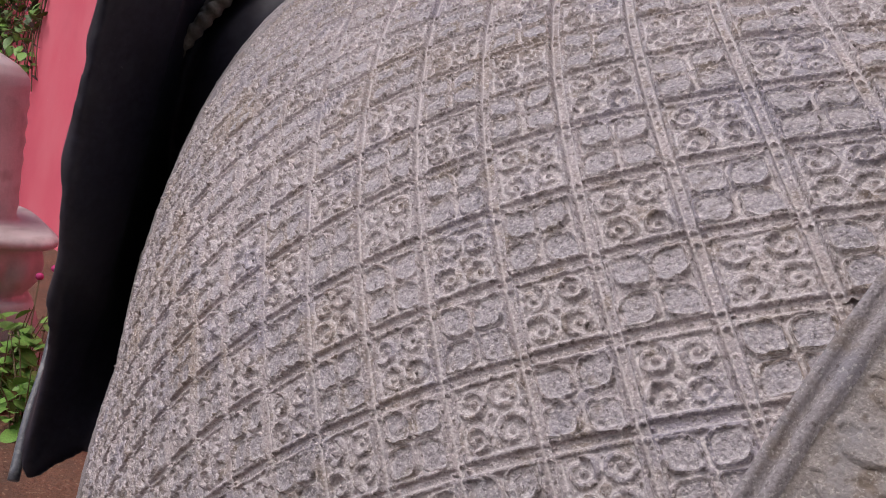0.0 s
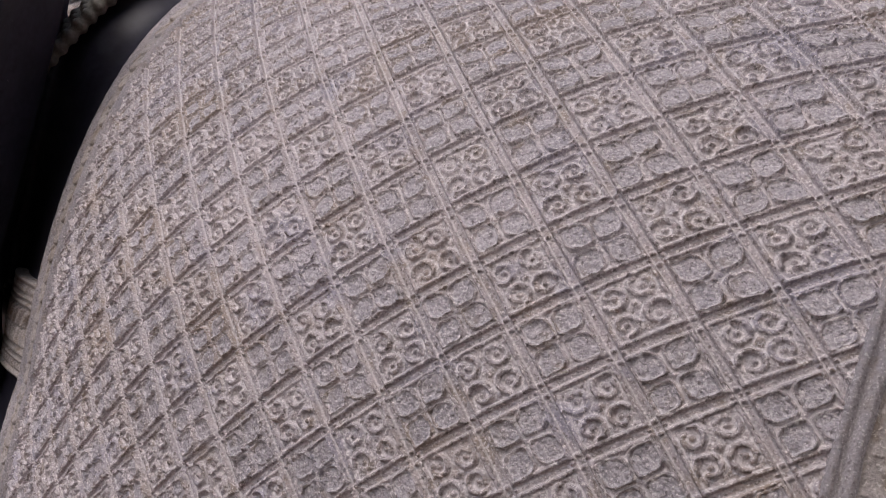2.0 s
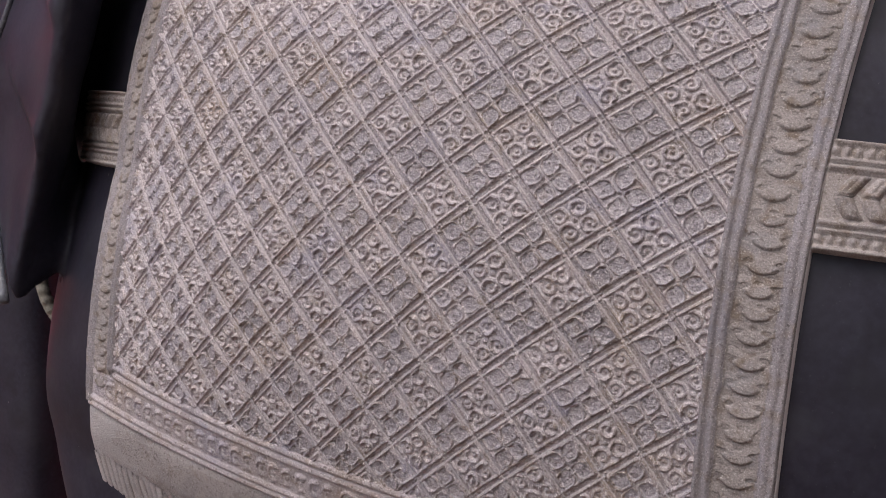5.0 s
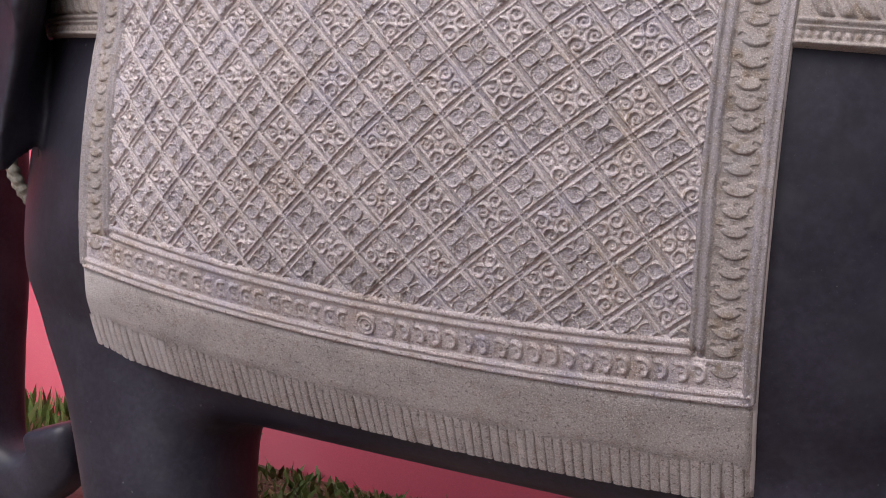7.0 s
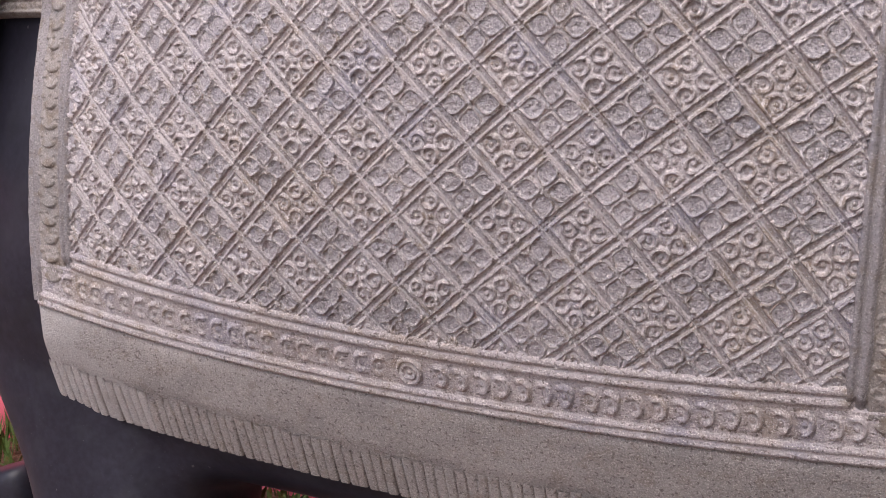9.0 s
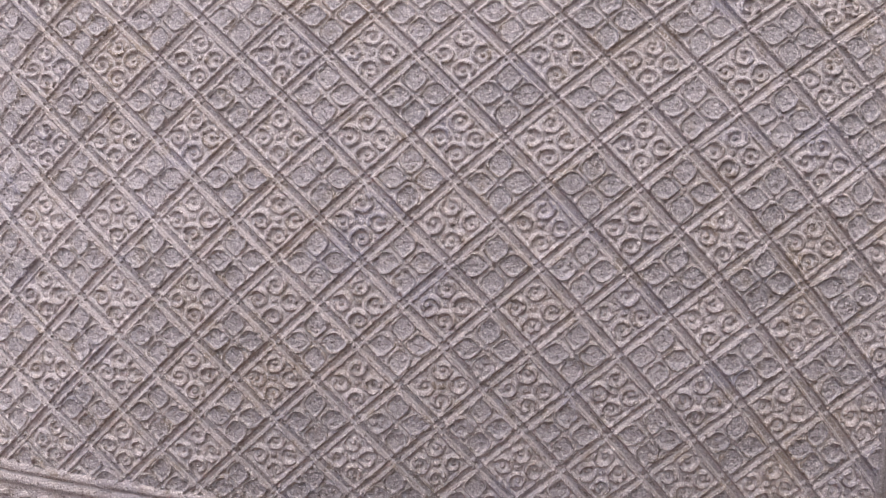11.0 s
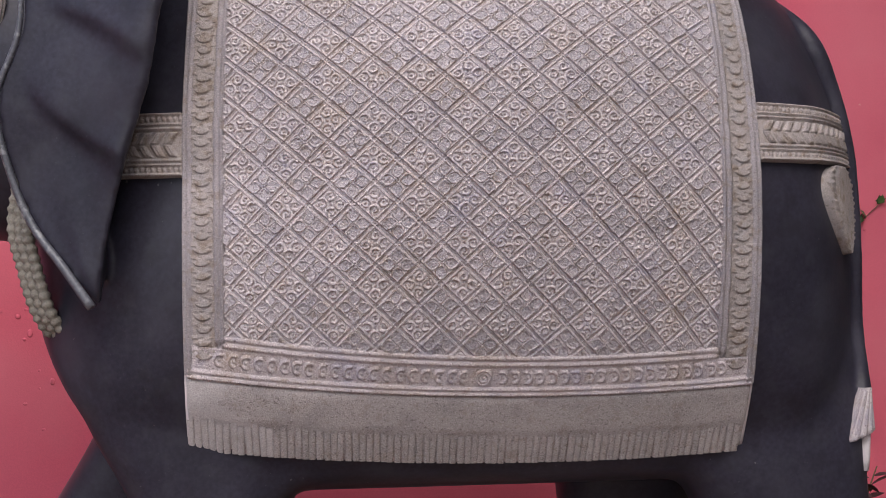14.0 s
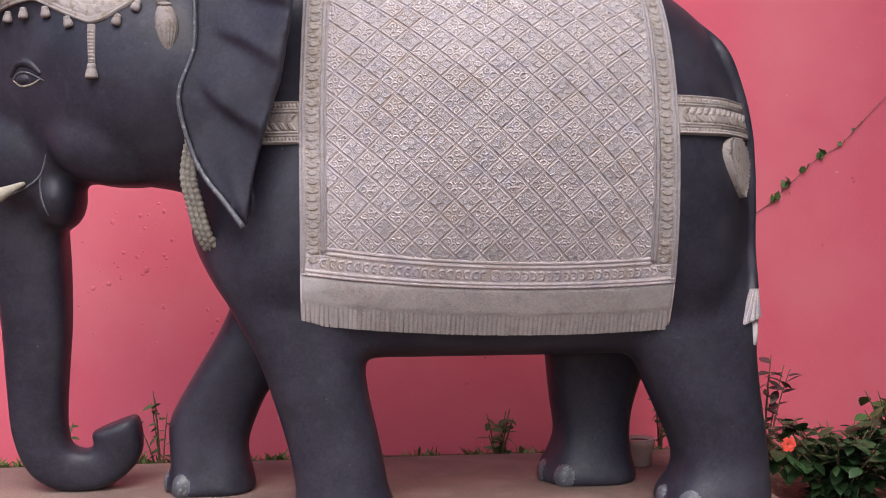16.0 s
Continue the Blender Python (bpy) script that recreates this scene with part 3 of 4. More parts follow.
def backing_sheet():
    """The cloth's stone sheet from the near hem over the back to the far side."""
    nx = 72
    xs = np.linspace(X_F, X_R, nx)
    tops = np.concatenate([np.linspace(0, 0.35, 26), np.linspace(0.37, 1, 44)])
    rows = []
    for t in tops:
        z0 = z_hem(xs)
        z = z0 + (1.972 - z0) * np.sin(t * math.pi / 2) if t > 0 else z0
        rows.append(flank(squeeze(xs, z), z, np.full(nx, -0.004)))
    near = np.stack(rows, 1)
    near[:, -1, 1] = np.minimum(near[:, -1, 1], YC)
    far = near[:, ::-1].copy()
    far[..., 1] = 2 * YC - far[..., 1]
    top = np.concatenate([near, far], 1)
    inner = top.copy()
    mid = np.array([0.0, YC, 1.25])
    inner[..., 1:] = mid[1:] + (top[..., 1:] - mid[1:]) * 0.955
    m = top.shape[1]
    n = nx * m
    f = grid_faces(nx, m)
    faces = f.tolist() + (f[:, ::-1] + n).tolist()
    loop = [i * m for i in range(nx)] + [(nx - 1) * m + j for j in range(1, m)] + [i * m + m - 1 for i in range(nx - 2, -1, -1)] + list(range(m - 2, 0, -1))
    for k in range(len(loop)):
        a, b = loop[k], loop[(k + 1) % len(loop)]
        faces.append([b, a, a + n, b + n])
    return np.concatenate([top.reshape(-1, 3), inner.reshape(-1, 3)]), faces


EDGE = [-1.0, -0.965, -0.935, -0.91, -0.89, -0.868, -0.845, -0.82, -0.795, -0.77, -0.74, -0.705]
STEPS = np.array(EDGE + list(np.linspace(-0.665, 0.665, 33)) + [-e for e in EDGE[::-1]])


def carving(a, b, kind):
    """Height of a carved panel over its square: four hooked curls round a boss, or four pointed petals; a ridge along its edges and a groove outside it."""
    d = np.maximum(np.abs(a), np.abs(b))
    pa, pb = rng.normal(0, 0.025, 2)
    ea, eb = np.abs(a), np.abs(b)
    wa, wb = 0.900 + 0.006 * rng.normal(), 0.880 + 0.006 * rng.normal()
    petal = np.zeros_like(a)
    # one diagonal is cut deeper and wider than the other; the ridges run on across the joints
    ridge_a = np.clip(1 - ((ea - wa + 0.070) / 0.068) ** 2, 0, 1)
    ridge_b = np.clip(1 - ((eb - wb + 0.070) / 0.068) ** 2, 0, 1)
    sunk = np.maximum(0.0020 * smooth(wa - 0.04, wa + 0.04, ea), 0.0038 * smooth(wb - 0.04, wb + 0.035, eb))
    across = np.maximum(ridge_a * smooth(wb, 1.0, eb), ridge_b * smooth(wa, 1.0, ea))
    h = 0.0029 * np.maximum(ridge_a * (1 - smooth(wb - 0.02, wb + 0.02, eb)), ridge_b * (1 - smooth(wa - 0.02, wa + 0.02, ea)))
    h = h - sunk + 0.0044 * across
    level = 1 - smooth(0.70, 0.78, d)
    if kind == "scroll":
        turn = 1 if rng.random() < 0.75 else -1
        for k in range(4):
            way = math.pi / 4 + k * math.pi / 2
            ja, jb = rng.normal(0, 0.03, 2)
            da, db = a - pa - 0.57 * math.cos(way) - ja, b - pb - 0.57 * math.sin(way) - jb
            size = 1 + 0.06 * rng.normal()
            r, t = np.hypot(da, db) / size, np.arctan2(db, da)
            phase = ((turn * (t - way) + 0.8 + rng.normal(0, 0.25)) % (2 * math.pi)) / (2 * math.pi)
            arm = 0.165 + 0.175 * phase
            hook = np.clip(1 - ((r - arm) / 0.095) ** 2, 0, 1) * smooth(0.0, 0.12, phase)
            dot = np.clip(1 - (r / 0.10) ** 2, 0, 1)
            h = h + (0.0049 + 0.0006 * rng.normal()) * np.maximum(hook, 0.9 * dot) * level - 0.0014 * (1 - smooth(0.24, 0.34, r)) * level
        r = np.hypot(a - pa, b - pb)
        h = h + 0.0030 * np.clip(1 - (r / 0.13) ** 2, 0, 1)
    else:
        h = h - 0.0013 * level
        for k in range(4):
            way = math.pi / 4 + k * math.pi / 2 + 0.05 * rng.normal()
            ja, jb = rng.normal(0, 0.02, 2)
            da, db = a - pa - ja, b - pb - jb
            u, w = da * math.cos(way) + db * math.sin(way) - 0.62, -da * math.sin(way) + db * math.cos(way)
            tip = 1 - 0.70 * smooth(0.02, 0.50, u) - 0.55 * smooth(-0.05, -0.50, u)
            r = np.maximum(np.abs(u / 0.50) ** 2.6, 0) + np.abs(w / (0.41 * tip)) ** 2.2
            r = r ** (1 / 2.2)
            body = 1 - smooth(0.95, 1.05, r)
            lip = np.clip(1 - ((r - 0.91) / 0.12) ** 2, 0, 1)
            h = np.where(body > 0, np.maximum(h, body * (0.0018 + 0.0036 * lip + 0.0005 * rng.normal()) - 0.0008), h)
            petal = np.maximum(petal, (r < 0.82) & (d < 0.78))
        r = np.hypot(a - pa, b - pb)
        h = h + 0.0030 * np.clip(1 - (r / 0.135) ** 2, 0, 1)
    chip = rng.normal(0, 1, (17, 17))
    i, j = (a + 1) * 7.999, (b + 1) * 7.999
    i0, j0 = np.floor(i).astype(int), np.floor(j).astype(int)
    fi, fj = smooth(0, 1, i - i0), smooth(0, 1, j - j0)
    rough = chip[i0, j0] * (1 - fi) * (1 - fj) + chip[i0 + 1, j0] * fi * (1 - fj) + chip[i0, j0 + 1] * (1 - fi) * fj + chip[i0 + 1, j0 + 1] * fi * fj
    calm = 1 - smooth(0.95, 1.0, d)
    return 0.95 * h * (1 + 0.18 * rough * calm) + 0.0005 * rough * calm + 0.0006, petal


def carved_panel(n0, r0, kind, parent):
    k = len(STEPS)
    a, b = np.meshgrid(STEPS, STEPS, indexing="ij")
    n, r = n0 + (a + b) / 4, r0 + (a - b) / 4
    x, z = lattice(n, r)
    keep = (x > squeeze(XI_F - 0.006, z)) & (x < squeeze(XI_R + 0.006, z)) & (z > z_inner(x) - 0.004) & (r > -8.9) & (z < ZC + HZ * ends(x, 0.22, 1.055) - 0.016)
    cell = keep[:-1, :-1] & keep[1:, 1:] & keep[1:, :-1] & keep[:-1, 1:]
    if cell.mean() < 0.06:
        return
    h, petal = carving(a, b, kind)
    v, f = tidy(flank(x, z, h).reshape(-1, 3), grid_faces(k, k, cell, flip=True))
    bed = petal[:-1, :-1][cell].astype(int).tolist()
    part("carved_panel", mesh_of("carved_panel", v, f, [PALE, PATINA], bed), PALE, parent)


def relief(xs, zs, h, flip=False):
    """A raised strip over a grid of places on the flank, its rim taken down into the sheet."""
    return flank(xs, zs, h).reshape(-1, 3), grid_faces(*xs.shape, flip=flip).tolist()


def bump(v, c, w):
    return np.clip(1 - np.abs((v - c) / w) ** 2.4, 0, 1)


def side_border(front, parent):
    """Border down one side: two beads inside, a flat band, two beads outside."""
    inner, outer = (XI_F, X_F) if front else (XI_R, X_R)
    z_lo = float(z_outer(outer)) - 0.004
    t = np.linspace(0, 1, 34)
    zz = np.concatenate([np.linspace(z_lo, 1.6, 150), np.linspace(1.605, 1.94, 40)])
    T, Z = np.meshgrid(t, zz, indexing="ij")
    x = inner + (outer - inner) * T
    wob = 0.0012 * np.sin(Z * 61 + 2 * front) + 0.0008 * np.sin(Z * 133)
    X = squeeze(x, Z) + wob * np.sin(math.pi * T)
    h = 0.0014 + 0.0056 * bump(T, 0.055, 0.06) + 0.0056 * bump(T, 0.19, 0.06) + 0.0050 * bump(T, 0.845, 0.055) + 0.0054 * bump(T, 0.955, 0.055)
    h = h + 0.0005 * np.sin(Z * 210 + T * 9) * np.sin(Z * 87)
    foot = float(z_inner(inner))
    h = np.where(T < 0.27, h - 0.0066 * smooth(foot - 0.004, foot - 0.014, Z), h)
    h = np.where(T < 0.78, h - 0.0066 * smooth(foot - 0.022, foot - 0.027, Z), h)
    h[0], h[-1] = -0.004, -0.012
    v, f = relief(X, Z, h, flip=front)
    rail = [1 if 7 < k // (len(zz) - 1) < 25 else 0 for k in range(len(f))]
    band = part("side_border", mesh_of("side_border", v, f, [RAIL, BORDER], rail), RAIL, parent)
    pitch = 0.0287
    count = int((1.93 - z_lo - 0.03) / pitch)
    for k in range(count):
        zc = z_lo + 0.045 + k * pitch + rng.normal(0, 0.0012)
        border_petal(inner + (outer - inner) * 0.52, zc, 0.0262, 0.0180, parent=band)
    return band


def border_petal(xc, zc, w, hgt, parent, turn=0.0):
    """One scale of the border: a tongue with a lobe on either side, rising to its lower lip, with drilled pits between the lobes."""
    k = 23
    a, b = np.meshgrid(np.linspace(-1, 1, k), np.linspace(-1, 1, k), indexing="ij")
    ja, jb, jc, jd = rng.normal(0, 0.07, 4)
    tongue = 1 - np.hypot((a - 0.6 * ja) / (0.78 + 0.5 * jd), (b - 0.05) / 0.86)
    left = 1 - np.hypot((a + 0.76 + 0.4 * jb) / 0.24, (b - 0.40 - jb) / 0.36)
    right = 1 - np.hypot((a - 0.76 + 0.4 * jc) / 0.24, (b - 0.40 - jc) / 0.36)
    inside = np.maximum(np.maximum(tongue, left), right)
    rise = smooth(0.95, -0.75, b)
    h = 0.0008 + smooth(0.0, 0.16, inside) * (0.0008 + (0.0036 + 0.0008 * jd) * rise) * (1 - smooth(0.60, 1.0, b))
    for sa, j in ((-1, jb), (1, jc)):
        h = h - 0.0062 * np.clip(1 - ((a - sa * (0.66 + 0.4 * j)) ** 2 + (b - 0.02 + j) ** 2) / 0.19**2, 0, 1)
    h = h - 0.0034 * np.clip(1 - ((a - 2 * ja) ** 2 + (b - 0.30 - jd) ** 2) / 0.17**2, 0, 1)
    h[0], h[-1], h[:, 0], h[:, -1] = 0.0004, 0.0004, 0.0004, 0.0004
    c, s = math.cos(turn), math.sin(turn)
    Z = zc + hgt * (b * c + a * s)
    X = squeeze(xc, Z) + w * (a * c - b * s)
    part("border_petal", relief(X, Z, h, flip=True), BORDER, parent)


def lower_border(parent):
    """Two pairs of beads with a band of small curls between, round a ring in its middle."""
    xs = np.linspace(X_F + 0.004, X_R - 0.004, 260)
    t = np.linspace(-0.12, 1.14, 40)
    X, T = np.meshgrid(xs, t, indexing="ij")
    Z = z_inner(X) + (z_outer(X) - z_inner(X)) * T
    h = 0.0020 + 0.0042 * bump(T, -0.02, 0.085) + 0.0040 * bump(T, 0.17, 0.075) + 0.0040 * bump(T, 0.92, 0.07) + 0.0042 * bump(T, 1.07, 0.07)
    h = h + 0.0005 * np.sin(X * 190 + T * 5) * np.sin(X * 77)
    inside = smooth(XI_F - 0.012, XI_F, X) * (1 - smooth(XI_R, XI_R + 0.012, X))
    h = np.where(T < 0.5, 0.0022 + (h - 0.0022) * inside, h)
    h = np.where((T < 0.25) & (inside < 0.02), -0.006, h)
    h[:, 0], h[:, -1], h[0], h[-1] = -0.006, -0.004, -0.006, -0.006
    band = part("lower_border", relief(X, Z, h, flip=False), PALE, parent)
    for k in range(41):
        x = -0.556 + k * 0.0277
        if abs(x - 0.012) < 0.016:
            continue
        border_curl(x + rng.normal(0, 0.001), float(z_inner(x) + (z_outer(x) - z_inner(x)) * 0.545), 0.0150, 1 if x < 0.01 else -1, band)
    border_ring(0.012, float(z_inner(0.012) + (z_outer(0.012) - z_inner(0.012)) * 0.55), 0.0195, band)
    return band


def border_curl(xc, zc, w, way, parent):
    k = 16
    a, b = np.meshgrid(np.linspace(-1, 1, k), np.linspace(-1, 1, k), indexing="ij")
    r, t = np.hypot(a, b), np.arctan2(b, a * way)
    h = 0.0020 + 0.0052 * bump(r, 0.66, 0.24) * smooth(-0.75, 0.1, np.cos(t - 2.8)) + 0.0034 * bump(np.hypot(a + 0.12 * way, b), 0.0, 0.26)
    h[0], h[-1], h[:, 0], h[:, -1] = 0.0006, 0.0006, 0.0006, 0.0006
    part("border_curl", relief(xc + w * a, zc + w * 1.25 * b, h, flip=True), PALE, parent)


def border_ring(xc, zc, w, parent):
    k = 26
    a, b = np.meshgrid(np.linspace(-1, 1, k), np.linspace(-1, 1, k), indexing="ij")
    r = np.hypot(a, b)
    h = 0.0024 + 0.0042 * bump(r, 0.82, 0.14) + 0.0040 * bump(r, 0.48, 0.13) + 0.0040 * bump(r, 0.0, 0.22)
    h[0], h[-1], h[:, 0], h[:, -1] = 0.0006, 0.0006, 0.0006, 0.0006
    part("border_ring", relief(xc + w * a, zc + w * b, h, flip=True), PALE, parent)


def apron(parent):
    """The plain strip above the fringe."""
    xs = np.linspace(X_F, X_R, 160)
    t = np.linspace(0, 1, 16)
    X, T = np.meshgrid(xs, t, indexing="ij")
    Z = z_outer(X) - 0.007 + (z_hem(X) - z_outer(X) + 0.010) * T
    h = 0.0030 + 0.0010 * np.sin(X * 23 + T * 4) * np.sin(T * 5 + X * 7)
    h = h - 0.0036 * smooth(-0.004, 0.001, z_apron(X) - Z)
    h[:, 0], h[:, -1], h[0], h[-1] = -0.003, -0.012, -0.012, -0.012
    v, f = relief(X, Z, h, flip=False)
    mend = -0.555 + 0.125 * smooth(0.15, 1.0, T) + 0.012 * np.sin(T * 17) + 0.006 * np.sin(T * 41)
    chalk = (X < mend)[:-1, :-1].ravel().astype(int).tolist()
    return part("apron", mesh_of("apron", v, f, [APRON, CHALK], chalk), APRON, parent)


def fringe_strand(x, parent):
    zt, zb = float(z_apron(x)) + rng.normal(0, 0.0025), float(z_hem(x)) + 0.001 + rng.normal(0, 0.0004)
    if x < -0.34:
        zt += 0.012 - 0.02 * rng.random()
    a, t = np.meshgrid(np.array([-1, -0.95, -0.86, -0.5, 0.5, 0.86, 0.95, 1]), np.linspace(0, 1, 8), indexing="ij")
    lean = rng.normal(0, 0.0012)
    X = x + 0.0080 * a + lean * t
    Z = zt + (zb - zt) * t
    h = -0.0022 + (0.0049 + 0.0004 * rng.normal()) * np.clip(1 - np.abs(a) ** 10, 0, 1)
    part("fringe_strand", relief(X, Z, h, flip=False), CHALK if x < -0.445 else APRON, parent)


def saddle_cloth():
    ob = thing("saddle_cloth", "pale grey stone saddle cloth carved with scroll and flower diamonds", "saddle cloth")
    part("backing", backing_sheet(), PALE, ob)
    for r in range(-9, 6):
        for n in range(-5, 9):
            carved_panel(n, r, "scroll", ob)
            carved_panel(n + 0.5, r + 0.5, "flower", ob)
    side_border(True, ob)
    side_border(False, ob)
    lower_border(ob)
    strip = apron(ob)
    x = X_F + 0.009
    while x < X_R - 0.006:
        fringe_strand(x, strip)
        x += 0.0158 + rng.normal(0, 0.0007)
    return ob


saddle_cloth()


# ---- straps on the body ----
def chevron(xc, zc, half, parent):
    """Two leaves that meet in a point, with a rib along each."""
    a, b = np.meshgrid(np.linspace(0, 1, 15), np.linspace(-1, 1, 25), indexing="ij")
    X = xc + 0.024 * a + 0.016 * np.abs(b) ** 1.15
    h = 0.0012 + 0.0078 * np.clip(1 - np.abs((a - 0.5) / 0.48) ** 2.4, 0, 1) * (1 - smooth(0.86, 1.0, np.abs(b))) * smooth(0.0, 0.10, np.abs(b) + 0.03)
    h = h - 0.0016 * bump(a, 0.5, 0.10) * smooth(0.1, 0.25, np.abs(b))
    h[0], h[-1], h[:, 0], h[:, -1] = 0.0004, 0.0004, 0.0004, 0.0004
    part("chevron", relief(X, zc + half * b, h, flip=True), BORDER, parent)


def strap(x0, x1, z0, z1, label, group):
    """A carved strap: beaded edges with upright ticks, chevrons along the middle."""
    ob = thing("body_strap", label, "strap", group)
    nx = max(int(abs(x1 - x0) / 0.0028), 20)
    X, T = np.meshgrid(np.linspace(x0, x1, nx), np.linspace(0, 1, 56), indexing="ij")
    Z = z0 + (z1 - z0) * T
    h = 0.002 + 0 * T
    for c, w in ((0.03, 0.035), (0.19, 0.028), (0.255, 0.028), (0.745, 0.028), (0.81, 0.028), (0.97, 0.035)):
        h = h + 0.0066 * bump(T, c, w)
    tick = 0.5 + 0.5 * np.cos(2 * math.pi * X / 0.0125)
    h = h + 0.0060 * np.maximum(bump(T, 0.11, 0.05), bump(T, 0.89, 0.05)) * smooth(0.25, 0.6, tick)
    h[:, 0], h[:, -1], h[0], h[-1] = -0.022, -0.022, -0.022, -0.022
    part("band", relief(X, Z, h, flip=True), BORDER, ob)
    x = x0 + 0.012
    while x < x1 - 0.034:
        chevron(x, z0 + (z1 - z0) * 0.5, (z1 - z0) * 0.20, ob)
        x += 0.0275 + rng.normal(0, 0.0008)
    return ob


strap(X_R - 0.002, 1.045, 1.318, 1.452, "pale stone strap carved with chevrons, round the elephant's rump", "body straps")
strap(-0.86, X_F + 0.002, 1.290, 1.432, "pale stone strap carved with chevrons, running under the ear", "body straps")


def leaf_pendant():
    """A drop-shaped pad with a toothed rim, hanging under the rear strap."""
    ob = thing("leaf_pendant", "pale stone leaf-shaped pendant with a toothed rim, below the rump strap", "pendant")
    u, t = np.meshgrid(np.linspace(-1, 1, 31), np.linspace(0, 1, 41), indexing="ij")
    w = 0.080 * np.sin(math.pi * np.clip(t, 0, 1) ** 0.62) ** 0.8 + 0.0005
    X = 0.880 + 0.045 * t * (1 - t) + 0.030 * t + u * w
    Z = 1.318 - 0.215 * t
    h = 0.009 - 0.004 * u**2 + 0.0065 * bump(np.abs(u), 0.80, 0.15) * (0.15 + 0.85 * (np.sin(t * 95) > 0)) + 0.0045 * bump(np.abs(u), 0.52, 0.08) + 0.0030 * bump(np.abs(u), 0.28, 0.07) * (0.4 + 0.6 * (np.sin(t * 70) > 0))
    h = np.where(np.abs(u) > 0.97, -0.012, h)
    h[:, 0], h[:, -1] = -0.012, -0.012
    X = np.minimum(X, 1.03)
    part("pad", relief(X[5:26], Z[5:26], h[5:26], flip=False), BORDER, ob)
    part("toothed_rim", relief(X[:6], Z[:6], h[:6], flip=False), BORDER, ob)
    part("toothed_rim", relief(X[25:], Z[25:], h[25:], flip=False), BORDER, ob)


leaf_pendant()


# ---- carved ornaments on the head and chest ----
skin = BVHTree.FromObject(statue, bpy.context.evaluated_depsgraph_get())


def on_skin(x, z, lift=0.0):
    """The place on the near side of the statue at x and z, lifted towards the viewer's side."""
    x, z = seated(x, z)
    hit, nrm, _, _ = skin.ray_cast(Vector((x, -2.0, z)), Vector((0, 1, 0)))
    if hit is None:
        return Vector((x, 0.2 - lift, z))
    return hit + nrm * lift


def lathe(profile, sides=16):
    """A turned shape from radius, height pairs."""
    return loft([[(r * math.cos(a), r * math.sin(a), z) for a in np.linspace(0, 2 * math.pi, sides, endpoint=False)] for r, z in profile])


def moved(data, at):
    v, f = data
    return [(p[0] + at[0], p[1] + at[1], p[2] + at[2]) for p in v], f


